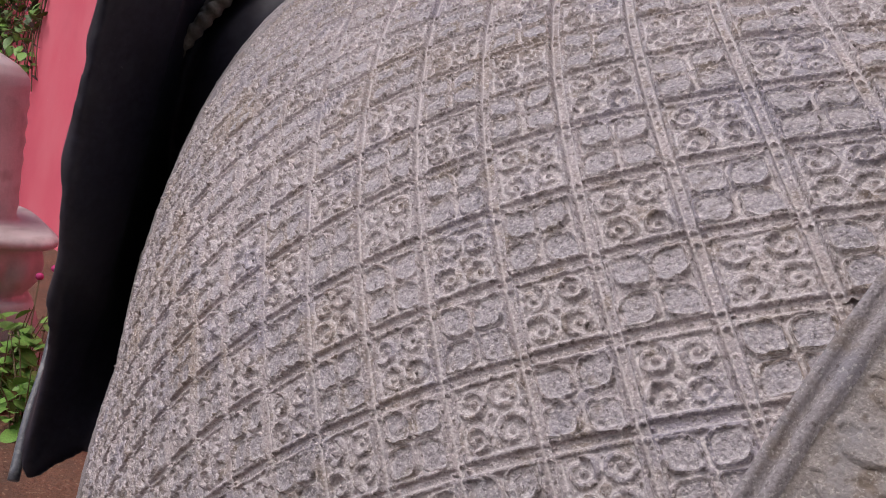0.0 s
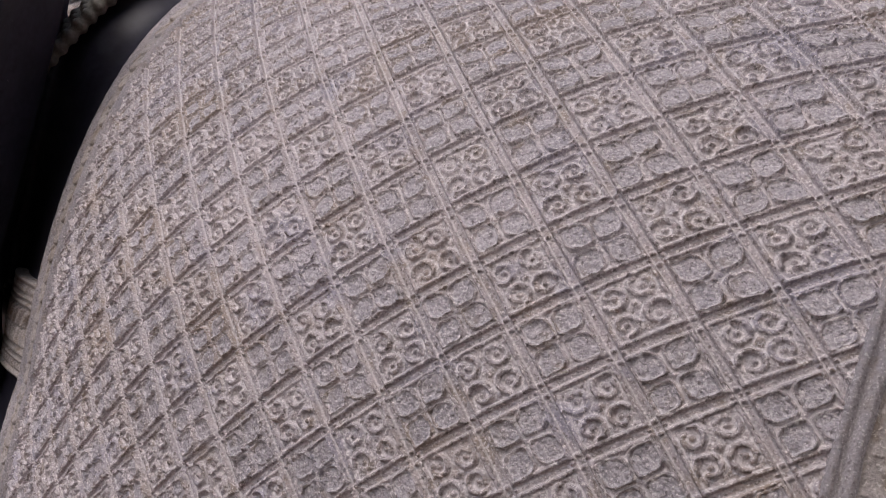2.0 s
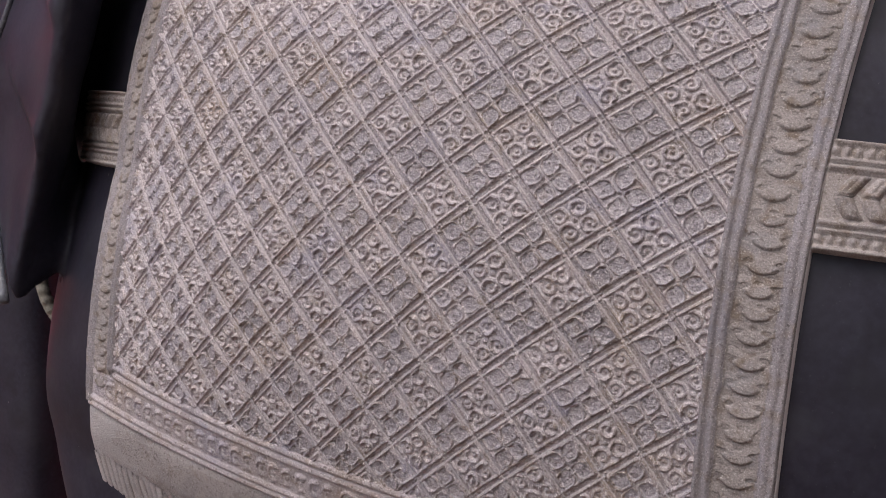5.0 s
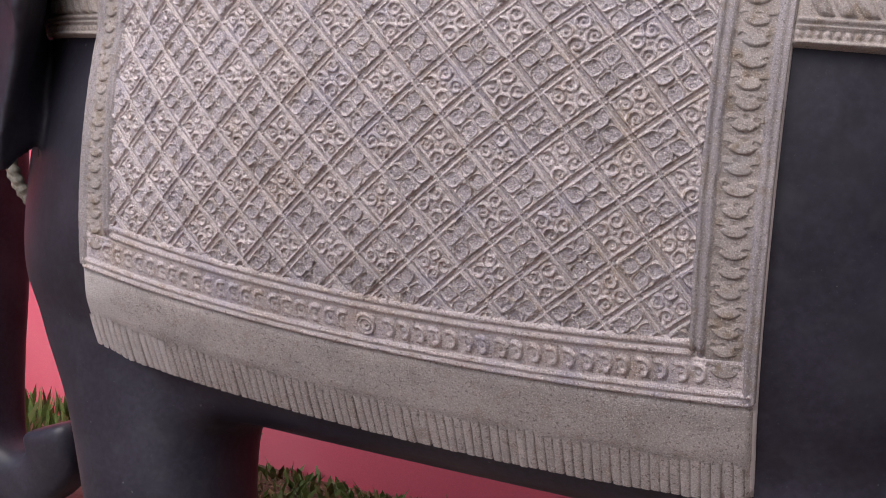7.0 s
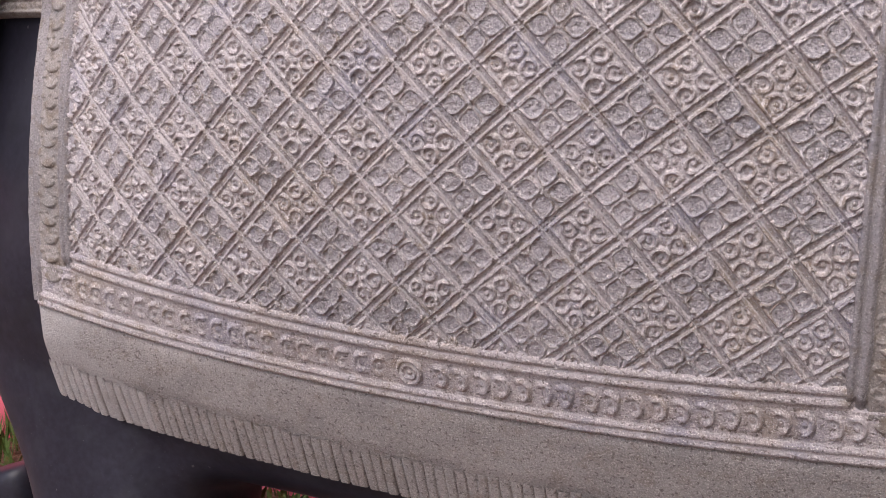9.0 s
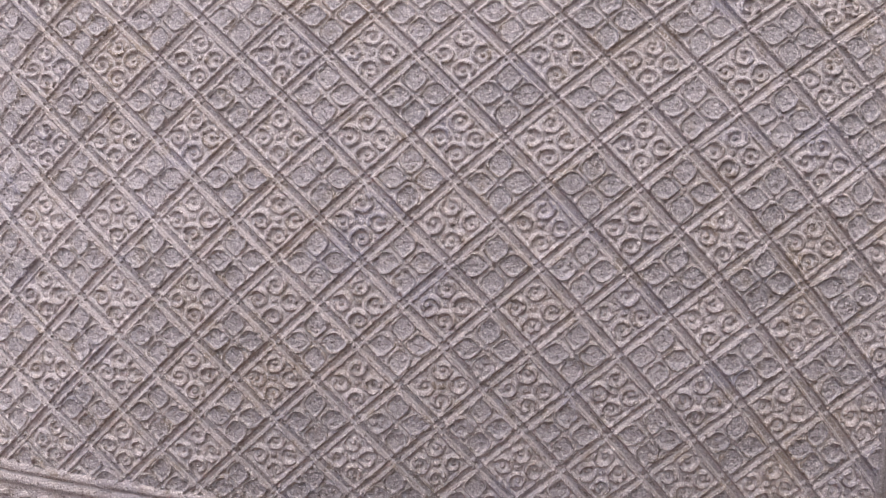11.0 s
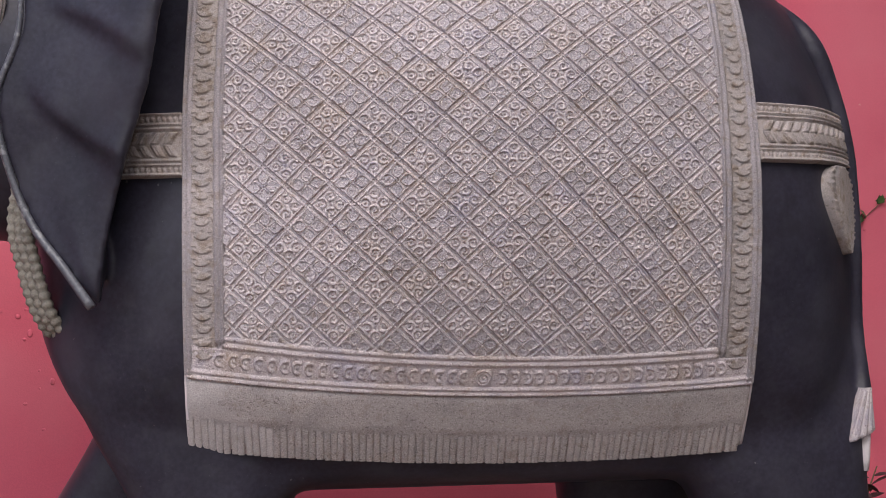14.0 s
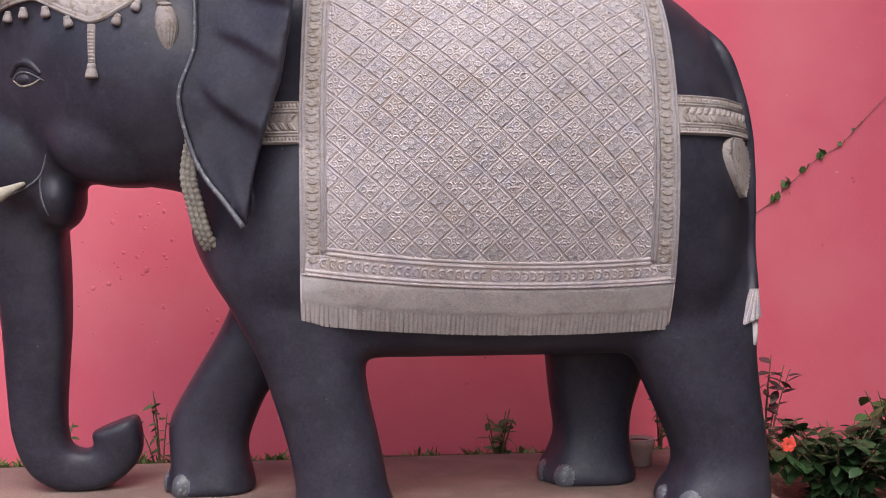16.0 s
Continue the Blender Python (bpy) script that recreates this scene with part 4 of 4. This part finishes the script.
def head_cloth():
    """The near half of the forehead cloth, with beaded edges and a row of carved rings."""
    ob = thing("forehead_cloth", "pale stone forehead cloth carved with ringed borders, hung with small tassels", "headdress")

    def lower(x):
        return np.interp(x, [-1.80, -1.63, -1.52, -1.43, -1.338, -1.29, -1.19, -1.10], [1.70, 1.757, 1.785, 1.738, 1.700, 1.717, 1.79, 1.86])

    xs, ts = np.linspace(-1.80, -1.12, 90), np.linspace(0, 1, 60)
    v = np.zeros((90, 60, 3))
    for i, x in enumerate(xs):
        z0 = float(np.mean([lower(x + d) for d in (-0.015, 0, 0.015)]))
        for j, t in enumerate(ts):
            z = z0 + (max(1.99, z0 + 0.05) - z0) * t
            d = z - z0
            h = 0.007 + 0.004 * float(bump(d, 0.007, 0.006)) + 0.0045 * float(bump(d, 0.020, 0.004)) + 0.0045 * float(bump(d, 0.075, 0.004)) + 0.0045 * float(bump(d, 0.086, 0.004))
            cell = ((x + 1.338) / 0.042 + 0.5) % 1.0 - 0.5
            r = math.hypot(cell * 0.042, d - 0.047)
            h += 0.0065 * float(bump(r, 0.016, 0.005)) + 0.006 * float(bump(r, 0.007, 0.004)) + 0.0022 * math.sin(x * 300) * math.sin(d * 260) * (d > 0.10)
            if j == 0 or i in (0, 89):
                h = -0.012
            v[i, j] = on_skin(x, min(z, 2.02), h)
    part("cloth", (v.reshape(-1, 3), grid_faces(90, 60, flip=True).tolist()), BORDER, ob)
    for x, z, tilt in ((-1.610, 1.733, 0.1), (-1.555, 1.744, 0.0), (-1.482, 1.744, -0.1), (-1.405, 1.708, -0.3), (-1.245, 1.716, 0.3), (-1.184, 1.768, 0.4)):
        at = on_skin(x, z, 0.010)
        bell = lathe([(0.003, 0.022), (0.010, 0.020), (0.013, 0.012), (0.0115, 0.009), (0.015, 0.004), (0.0175, -0.008), (0.0165, -0.018), (0.004, -0.019)], 14)
        c, s = math.cos(tilt), math.sin(tilt)
        part("bell_tassel", ([(at.x + p[0] * c + p[2] * s, at.y + p[1] * 0.8, at.z - p[0] * s + p[2] * c) for p in bell[0]], bell[1]), BORDER, ob)
    # pendant in the middle of the point
    v = np.zeros((15, 60, 3))
    for i, u in enumerate(np.linspace(-1, 1, 15)):
        for j, t in enumerate(np.linspace(0, 1, 60)):
            w = 0.0135 - 0.003 * t
            z = 1.702 - 0.138 * t
            h = 0.010 - 0.004 * u * u + 0.003 * (0.5 + 0.5 * math.sin(t * 75)) * (0.15 < t < 0.80) + 0.004 * (t > 0.85) * (0.5 + 0.5 * math.sin(t * 110))
            v[i, j] = on_skin(-1.331 + 0.004 * t + u * w, z, -0.006 if i in (0, 14) else h)
    part("pendant_strip", (v.reshape(-1, 3), grid_faces(15, 60, flip=False).tolist()), BORDER, ob)
    at = on_skin(-1.325, 1.545, 0.010)
    part("pendant_tassel", moved(lathe([(0.004, 0.026), (0.014, 0.022), (0.016, 0.008), (0.0145, 0.005), (0.018, 0.002), (0.022, -0.020), (0.0225, -0.026), (0.004, -0.027)], 18), at), BORDER, ob)


head_cloth()


def ear_tassel():
    """A teardrop tassel on a cord beside the ear."""
    ob = thing("ear_tassel", "pale stone teardrop tassel with combed strands, beside the ear", "tassel")
    at = on_skin(-1.085, 1.70, 0.012)
    rings = []
    for k in range(24):
        t = k / 23
        r = 0.036 * math.sin(math.pi * min(1.0, 0.10 + 0.90 * t) ** 0.75) ** 0.75 + 0.002
        comb = 0.06 if t > 0.40 else 0.0
        rings.append([(at.x + 0.012 * t + r * (1 + comb * math.cos(17 * a + 5 * t)) * math.cos(a), at.y + 0.8 * r * (1 + comb * math.cos(17 * a + 5 * t)) * math.sin(a), at.z + 0.060 - 0.160 * t) for a in np.linspace(0, 2 * math.pi, 102, endpoint=False)])
    part("tassel_body", loft(rings), BORDER, ob)
    part("collar", moved(lathe([(0.010, 0.075), (0.022, 0.073), (0.025, 0.067), (0.022, 0.060), (0.010, 0.058)], 18), at), BORDER, ob)
    cord = [on_skin(-1.10 - 0.03 * t, 1.775 + 0.21 * t, 0.014) for t in np.linspace(0, 1, 12)]
    part("cord", tube(cord, [0.019 + 0.002 * (i % 2) for i in range(12)], 12), BORDER, ob)


ear_tassel()


def neck_rope():
    """Three twisted stone strands round the neck and chest."""
    ob = thing("neck_rope", "twisted pale stone rope necklace round the elephant's chest", "necklace")
    guide = bend([(-0.69, YC, 2.03), (-0.70, 0.17, 2.01), (-0.745, 0.10, 1.925), (-0.775, 0.048, 1.855), (-0.80, 0.012, 1.785), (-0.84, -0.005, 1.71), (-0.90, 0.02, 1.60), (-0.95, 0.08, 1.46), (-1.004, 0.065, 1.22), (-0.985, 0.06, 1.10), (-0.952, 0.075, 0.98), (-0.90, 0.15, 0.90), (-0.84, YC, 0.84)], 12)
    line = [(Vector(p), Vector((0, p[1] - YC, p[2] - 1.3)).normalized() if p[2] > 1.6 else Vector((-0.6, -0.8, 0))) for p in guide]
    # even out the line
    for _ in range(4):
        line = [line[0]] + [((line[i - 1][0] + 2 * line[i][0] + line[i + 1][0]) / 4, line[i][1]) for i in range(1, len(line) - 1)] + [line[-1]]
    full = [(p, n) for p, n in line] + [(Vector((p.x, 2 * YC - p.y, p.z)), Vector((n.x, -n.y, n.z))) for p, n in line[-2::-1]]
    for k in range(3):
        pts, rad = [], []
        along = 0.0
        for i in range(len(full) - 1):
            p0, n0 = full[i]
            p1, n1 = full[i + 1]
            steps = max(int((p1 - p0).length / 0.0045), 2)
            d = (p1 - p0).normalized()
            for s in range(steps):
                t = s / steps
                side = d.cross(n0).normalized()
                pts.append(p0.lerp(p1, t) + n0 * 0.010 + side * (k - 1) * 0.0235)
                rad.append(0.0122 + 0.0022 * math.sin(along * 2 * math.pi / 0.021 + 2 * k))
                along += (p1 - p0).length / steps
        part("rope_strand", tube(pts, rad, 8), ROPE, ob)


neck_rope()


def paint_blisters():
    """Small domes of lifted paint on the wall, in loose clusters."""
    random.seed(61)
    some = []
    for cx, cz, n, spread in ((-1.35, 1.02, 26, 0.22), (-1.52, 0.72, 18, 0.20), (-1.15, 0.55, 12, 0.25), (1.75, 1.0, 12, 0.45), (0.1, 0.35, 10, 0.35)):
        for _ in range(n):
            r = random.uniform(0.004, 0.011)
            some.append(ball((random.gauss(cx, spread), WALL_Y, random.gauss(cz, spread * 0.5)), (r, 0.35 * r, r * random.uniform(0.7, 1.6)), 6))
    ob = new("paint_blisters", mesh_of("paint_blisters", *merge(*some), PINK))
    tagged(ob, "small blisters of lifted pink paint on the wall", "paint blisters", kind="stuff")


paint_blisters()


# ---- plants ----
def leaf_mesh(name, mat, length, width, kind="oval"):
    """One leaf, folded along its midrib, lying along +y from its stalk."""
    outline = {"oval": [(0.0, 0.02), (0.18, 0.62), (0.42, 1.0), (0.68, 0.80), (0.88, 0.36), (1.0, 0.0)],
               "ivy": [(0.0, 0.15), (0.05, 0.85), (0.28, 0.72), (0.42, 1.0), (0.60, 0.52), (1.0, 0.0)]}[kind]
    verts, faces = [], []
    for t, w in outline:
        droop = -0.16 * length * t * t
        verts += [(-w * width / 2, t * length, droop + 0.18 * w * width / 2), (0, t * length, droop), (w * width / 2, t * length, droop + 0.18 * w * width / 2)]
    for i in range(len(outline) - 1):
        a = 3 * i
        faces += [(a, a + 1, a + 4, a + 3), (a + 1, a + 2, a + 5, a + 4)]
    return mesh_of(name, verts, faces, mat)


OVAL = leaf_mesh("leaf", LEAF, 0.075, 0.042)
BROAD = leaf_mesh("leaf", LEAF_DARK, 0.105, 0.066)
PALE_LEAF = leaf_mesh("leaf", node_mat("light_green_leaf", (0.13, 0.26, 0.05), 0.5, [(25, 0.5, 0.75, (0.20, 0.30, 0.07), 0.5)], 120, 0.2, rand=0.3), 0.095, 0.060)
RED = leaf_mesh("leaf", LEAF_RED, 0.060, 0.026)
IVY = leaf_mesh("leaf", LEAF, 0.050, 0.050, "ivy")
SMALL = leaf_mesh("leaf", LEAF, 0.045, 0.022)


def put_leaf(me, at, yaw, pitch, size, parent):
    ob = new("leaf", me)
    ob.parent = parent
    ob.matrix_basis = pose(*at, pitch, random.uniform(-25, 25), yaw) @ Matrix.Scale(size, 4)
    return ob


def shrub(name, label, category, base, stems, height, spread, me, per_stem, size, lean=0.0, seed=1, group=""):
    random.seed(seed)
    ob = thing(name, label, category, group, at=base)
    for s in range(stems):
        ang = random.uniform(0, 2 * math.pi)
        out = spread * random.uniform(0.25, 1.0)
        h = height * random.uniform(0.6, 1.0)
        tip = (out * math.cos(ang) + lean, out * math.sin(ang) * 0.7, h)
        line = bend([(0.25 * tip[0], 0.25 * tip[1], -0.03), (0.35 * tip[0], 0.35 * tip[1], 0.35 * h), (0.7 * tip[0], 0.7 * tip[1], 0.75 * h), tip], 3)
        part("stem", tube(line, [0.0050 - 0.003 * i / len(line) for i in range(len(line))], 6), STEM, ob)
        for k in range(per_stem):
            t = 0.12 + 0.88 * (k + random.random() * 0.6) / per_stem
            p = line[min(int(t * (len(line) - 1)), len(line) - 1)]
            put_leaf(me, p, random.uniform(0, 360), random.uniform(-35, 40), size * random.uniform(0.65, 1.2), ob)
    return ob


def flower(ob, at, r, petals, mat, name="blossom"):
    vs, fs = [], []
    for k in range(petals):
        a = 2 * math.pi * k / petals
        c, s = math.cos(a), math.sin(a)
        base = len(vs)
        for u, w, z in ((0.1, 0.12, 0), (0.55, 0.42, 0.25), (1.0, 0.30, 0.15)):
            vs += [(at[0] + r * (u * c - w * s), at[1] - r * z - 0.01, at[2] + r * (u * s + w * c)), (at[0] + r * (u * c + w * s), at[1] - r * z - 0.01, at[2] + r * (u * s - w * c))]
        fs += [(base, base + 1, base + 3, base + 2), (base + 2, base + 3, base + 5, base + 4)]
    part(name, (vs, fs), mat, ob)


# bed by the wall, beside the hind legs
bush = shrub("flowering_bush", "low bush with broad dark green leaves and one coral flower", "bush", (1.56, 0.62, GROUND_Z), 60, 0.31, 0.42, BROAD, 12, 0.85, seed=3)
flower(bush, (-0.325, -0.22, 0.268), 0.030, 6, FLOWER)
shrub("leafy_shrub", "small shrub with mid-green leaves at the foot of the wall", "shrub", (2.02, 1.02, GROUND_Z), 13, 0.38, 0.26, OVAL, 8, 1.35, seed=4)
shrub("leafy_shrub", "small shrub with dark green leaves beside the plinth", "shrub", (1.36, 1.22, GROUND_Z), 7, 0.29, 0.14, BROAD, 5, 0.7, seed=9)
shrub("red_leaved_sapling", "thin sapling with dark red leaves against the pink wall", "sapling", (1.455, 1.20, GROUND_Z), 4, 0.57, 0.09, RED, 12, 1.35, lean=0.08, seed=5)
shrub("sapling", "small green sapling growing behind the plinth", "sapling", (0.22, 1.24, GROUND_Z), 8, 0.29, 0.12, OVAL, 7, 0.85, seed=6)
shrub("sapling", "small green sapling growing behind the plinth", "sapling", (1.0, 1.30, GROUND_Z), 3, 0.44, 0.06, SMALL, 8, 1.15, seed=16)
shrub("creeping_weed", "straggling green weed growing behind the forelegs", "weed", (-1.30, 1.30, GROUND_Z), 6, 0.42, 0.22, SMALL, 7, 1.2, seed=7)
shrub("creeping_weed", "straggling green weed growing behind the trunk", "weed", (-1.75, 1.32, GROUND_Z), 7, 0.36, 0.20, SMALL, 8, 1.2, seed=8)


def wall_vine():
    """A thin stem running up the wall with a leaf pair at each joint."""
    random.seed(11)
    ob = thing("wall_vine", "thin ivy vine climbing up the pink wall", "vine")
    y = WALL_Y - 0.006
    line = bend([(-0.53 + 1.022 * (a + 0.53), b, 1.0 + 1.022 * (c - 1.0)) for a, b, c in [(1.50, y, 1.00), (1.59, y, 1.073), (1.66, y, 1.12), (1.734, y, 1.193), (1.822, y, 1.27), (1.905, y, 1.34), (2.015, y, 1.403), (2.089, y, 1.477), (2.262, y, 1.653), (2.42, y, 1.80)]], 4)
    part("stem", tube(line, [0.0022 - 0.0012 * i / len(line) for i in range(len(line))], 5), STEM, ob)
    for k, size in ((2, 0.7), (8, 1.0), (12, 1.0), (16, 0.75), (20, 0.95), (24, 0.5), (28, 0.45), (33, 0.3)):
        for d in (0, 1, 2):
            p = line[min(k + (d > 1), len(line) - 1)]
            put_leaf(IVY, (p[0], p[1] - 0.006 - 0.004 * d, p[2]), random.uniform(0, 360), random.uniform(55, 100), size, ob)


wall_vine()


def weed_strip():
    """Weeds and dry stalks on the soil between plinth and wall."""
    random.seed(21)
    vs, fs = [], []
    for _ in range(4200):
        x = random.uniform(-3.2, 1.1)
        y = random.uniform(PLINTH_Y + 0.06, WALL_Y - 0.02)
        thick = 1.0 if x < -0.6 else 0.45
        if random.random() > thick:
            continue
        hgt = random.uniform(0.02, 0.13) * (1.2 if x < -2.2 else 0.58)
        a, b = random.uniform(0, 6.28), random.uniform(0.004, 0.012)
        dx, dy = random.uniform(-0.05, 0.05), random.uniform(-0.05, 0.03)
        i = len(vs)
        c, s = b * math.cos(a), b * math.sin(a)
        z = GROUND_Z - 0.02
        vs += [(x - c * 0.4, y - s * 0.4, z), (x + c * 0.4, y + s * 0.4, z), (x + dx * 0.5 - c, y + dy * 0.5 - s, z + hgt * 0.6), (x + dx * 0.5 + c, y + dy * 0.5 + s, z + hgt * 0.6), (x + dx, y + dy, z + hgt)]
        fs += [(i, i + 1, i + 3, i + 2), (i + 2, i + 3, i + 4)]
    ob = new("weeds", mesh_of("weeds", vs, fs, WEED))
    tagged(ob, "low green weeds and stalks along the foot of the wall", "weeds", kind="stuff")


weed_strip()


def plant_pot():
    ob = thing("plant_pot", "small pale clay flower pot on the plinth", "pot", at=(0.755, 0.80, 0.0))
    part("pot", lathe([(0.046, 0.0), (0.051, 0.002), (0.058, 0.085), (0.066, 0.086), (0.068, 0.112), (0.061, 0.114), (0.056, 0.100), (0.002, 0.097)], 28), POT, ob)
    part("soil", lathe([(0.056, 0.092), (0.050, 0.101), (0.002, 0.104)], 20), SOIL, ob)


plant_pot()


# ---- far end of the garden ----
def garden_statue():
    """A seated figure left as a plain rounded form on its two-tiered base."""
    bits = []
    rings = []
    for k in range(20):
        t = k / 19
        z = 0.66 + 0.88 * t
        w = 0.55 * (1 - 0.10 * t) * math.sqrt(max(0.0, 1 - max(0.0, (t - 0.80) / 0.2) ** 2)) + 0.01
        rings.append([(-5.0 + 0.30 * w / 0.55 * math.copysign(abs(math.cos(a)) ** 0.7, math.cos(a)), 0.14 + w * math.copysign(abs(math.sin(a)) ** 0.7, math.sin(a)) * (1 + 0.012 * math.sin(z * 62 + 2.2 * math.cos(2 * a))), z) for a in np.linspace(0, 2 * math.pi, 40, endpoint=False)])
    bits.append(loft(rings))

    def tier(z0, z1, w0, w1, depth, lobes=0.0):
        out = []
        for k in range(17):
            t = k / 16
            ring = []
            for a in np.linspace(0, 2 * math.pi, 120, endpoint=False):
                w = w0 + (w1 - w0) * t + 0.03 * math.sin(math.pi * t)
                w *= 1 + lobes * abs(math.sin(7 * a)) ** 0.6 * math.sin(math.pi * min(1.0, 0.15 + 0.85 * t))
                ring.append((-5.0 + depth * math.copysign(abs(math.cos(a)) ** 0.45, math.cos(a)) * w, 0.14 + w * math.copysign(abs(math.sin(a)) ** 0.45, math.sin(a)), z0 + (z1 - z0) * t))
            out.append(ring)
        return loft(out)

    bits += [tier(0.31, 0.60, 0.57, 0.66, 0.75, 0.07), tier(0.60, 0.665, 0.72, 0.70, 0.75), tier(-0.16, 0.32, 0.76, 0.66, 0.78)]
    ob = new("garden_statue", mesh_of("garden_statue", *remeshed(*merge(*bits), 0.014, 2), GREY_STATUE))
    tagged(ob, "pinkish grey stone seated statue on a tiered base", "statue")


garden_statue()
shrub("garden_plant", "broad-leaved light green plant on the red soil", "plant", (-3.95, 0.66, GROUND_Z), 14, 0.46, 0.30, PALE_LEAF, 7, 1.2, seed=31, group="plants before the far statue")
shrub("garden_plant", "broad-leaved light green plant on the red soil", "plant", (-4.30, 0.62, GROUND_Z), 14, 0.56, 0.28, PALE_LEAF, 7, 1.1, seed=32, group="plants before the far statue")
globe = shrub("globe_flower", "slender plant with two magenta globe flowers", "flower", (-4.40, 0.74, GROUND_Z), 4, 0.40, 0.10, PALE_LEAF, 4, 0.6, seed=33)
for dx, dy, z in ((0.0, -0.01, 0.61), (0.02, 0.05, 0.66)):
    part("stem", tube([(dx, dy, 0.0), (dx, dy, z * 0.5), (dx, dy, z)], 0.004, 6), STEM, globe)
    part("flower_head", ball((dx, dy, z + 0.012), (0.02, 0.02, 0.018), 8), MAGENTA, globe)


def creeper():
    """Ivy hanging down the far end of the wall."""
    random.seed(41)
    ob = thing("creeper", "tangled green and reddish creeper hanging down the pink wall", "creeper")
    for k in range(46):
        x = random.uniform(-11.9, -9.8)
        z = random.uniform(1.5, 2.5)
        ln = random.uniform(0.5, 1.2)
        y = WALL_Y - 0.012
        line = bend([(x, y, z), (x + random.uniform(-0.15, 0.15), y - 0.02, z - ln * 0.5), (x + random.uniform(-0.2, 0.2), y - 0.01, z - ln)], 5)
        part("stem", tube(line, 0.006, 5), STEM, ob)
        for j in range(12):
            p = random.choice(line)
            put_leaf(random.choice((IVY, IVY, RED, PALE_LEAF)), (p[0] + random.uniform(-0.12, 0.12), p[1] - random.uniform(0.02, 0.10), p[2] + random.uniform(-0.06, 0.06)), random.uniform(0, 360), random.uniform(-60, 40), random.uniform(1.1, 2.0), ob)


creeper()


def stone_ball():
    ob = new("stone_ball", mesh_of("stone_ball", *ball((-2.86, 1.08, 0.145), (0.27, 0.27, 0.27), 24), DARK))
    tagged(ob, "large dark polished stone ball standing on the soil", "ball")


stone_ball()
shrub("corner_weed", "yellow-green weeds at the foot of the pink wall", "weed", (-9.9, 1.30, GROUND_Z), 18, 0.80, 0.35, PALE_LEAF, 7, 1.2, seed=45)
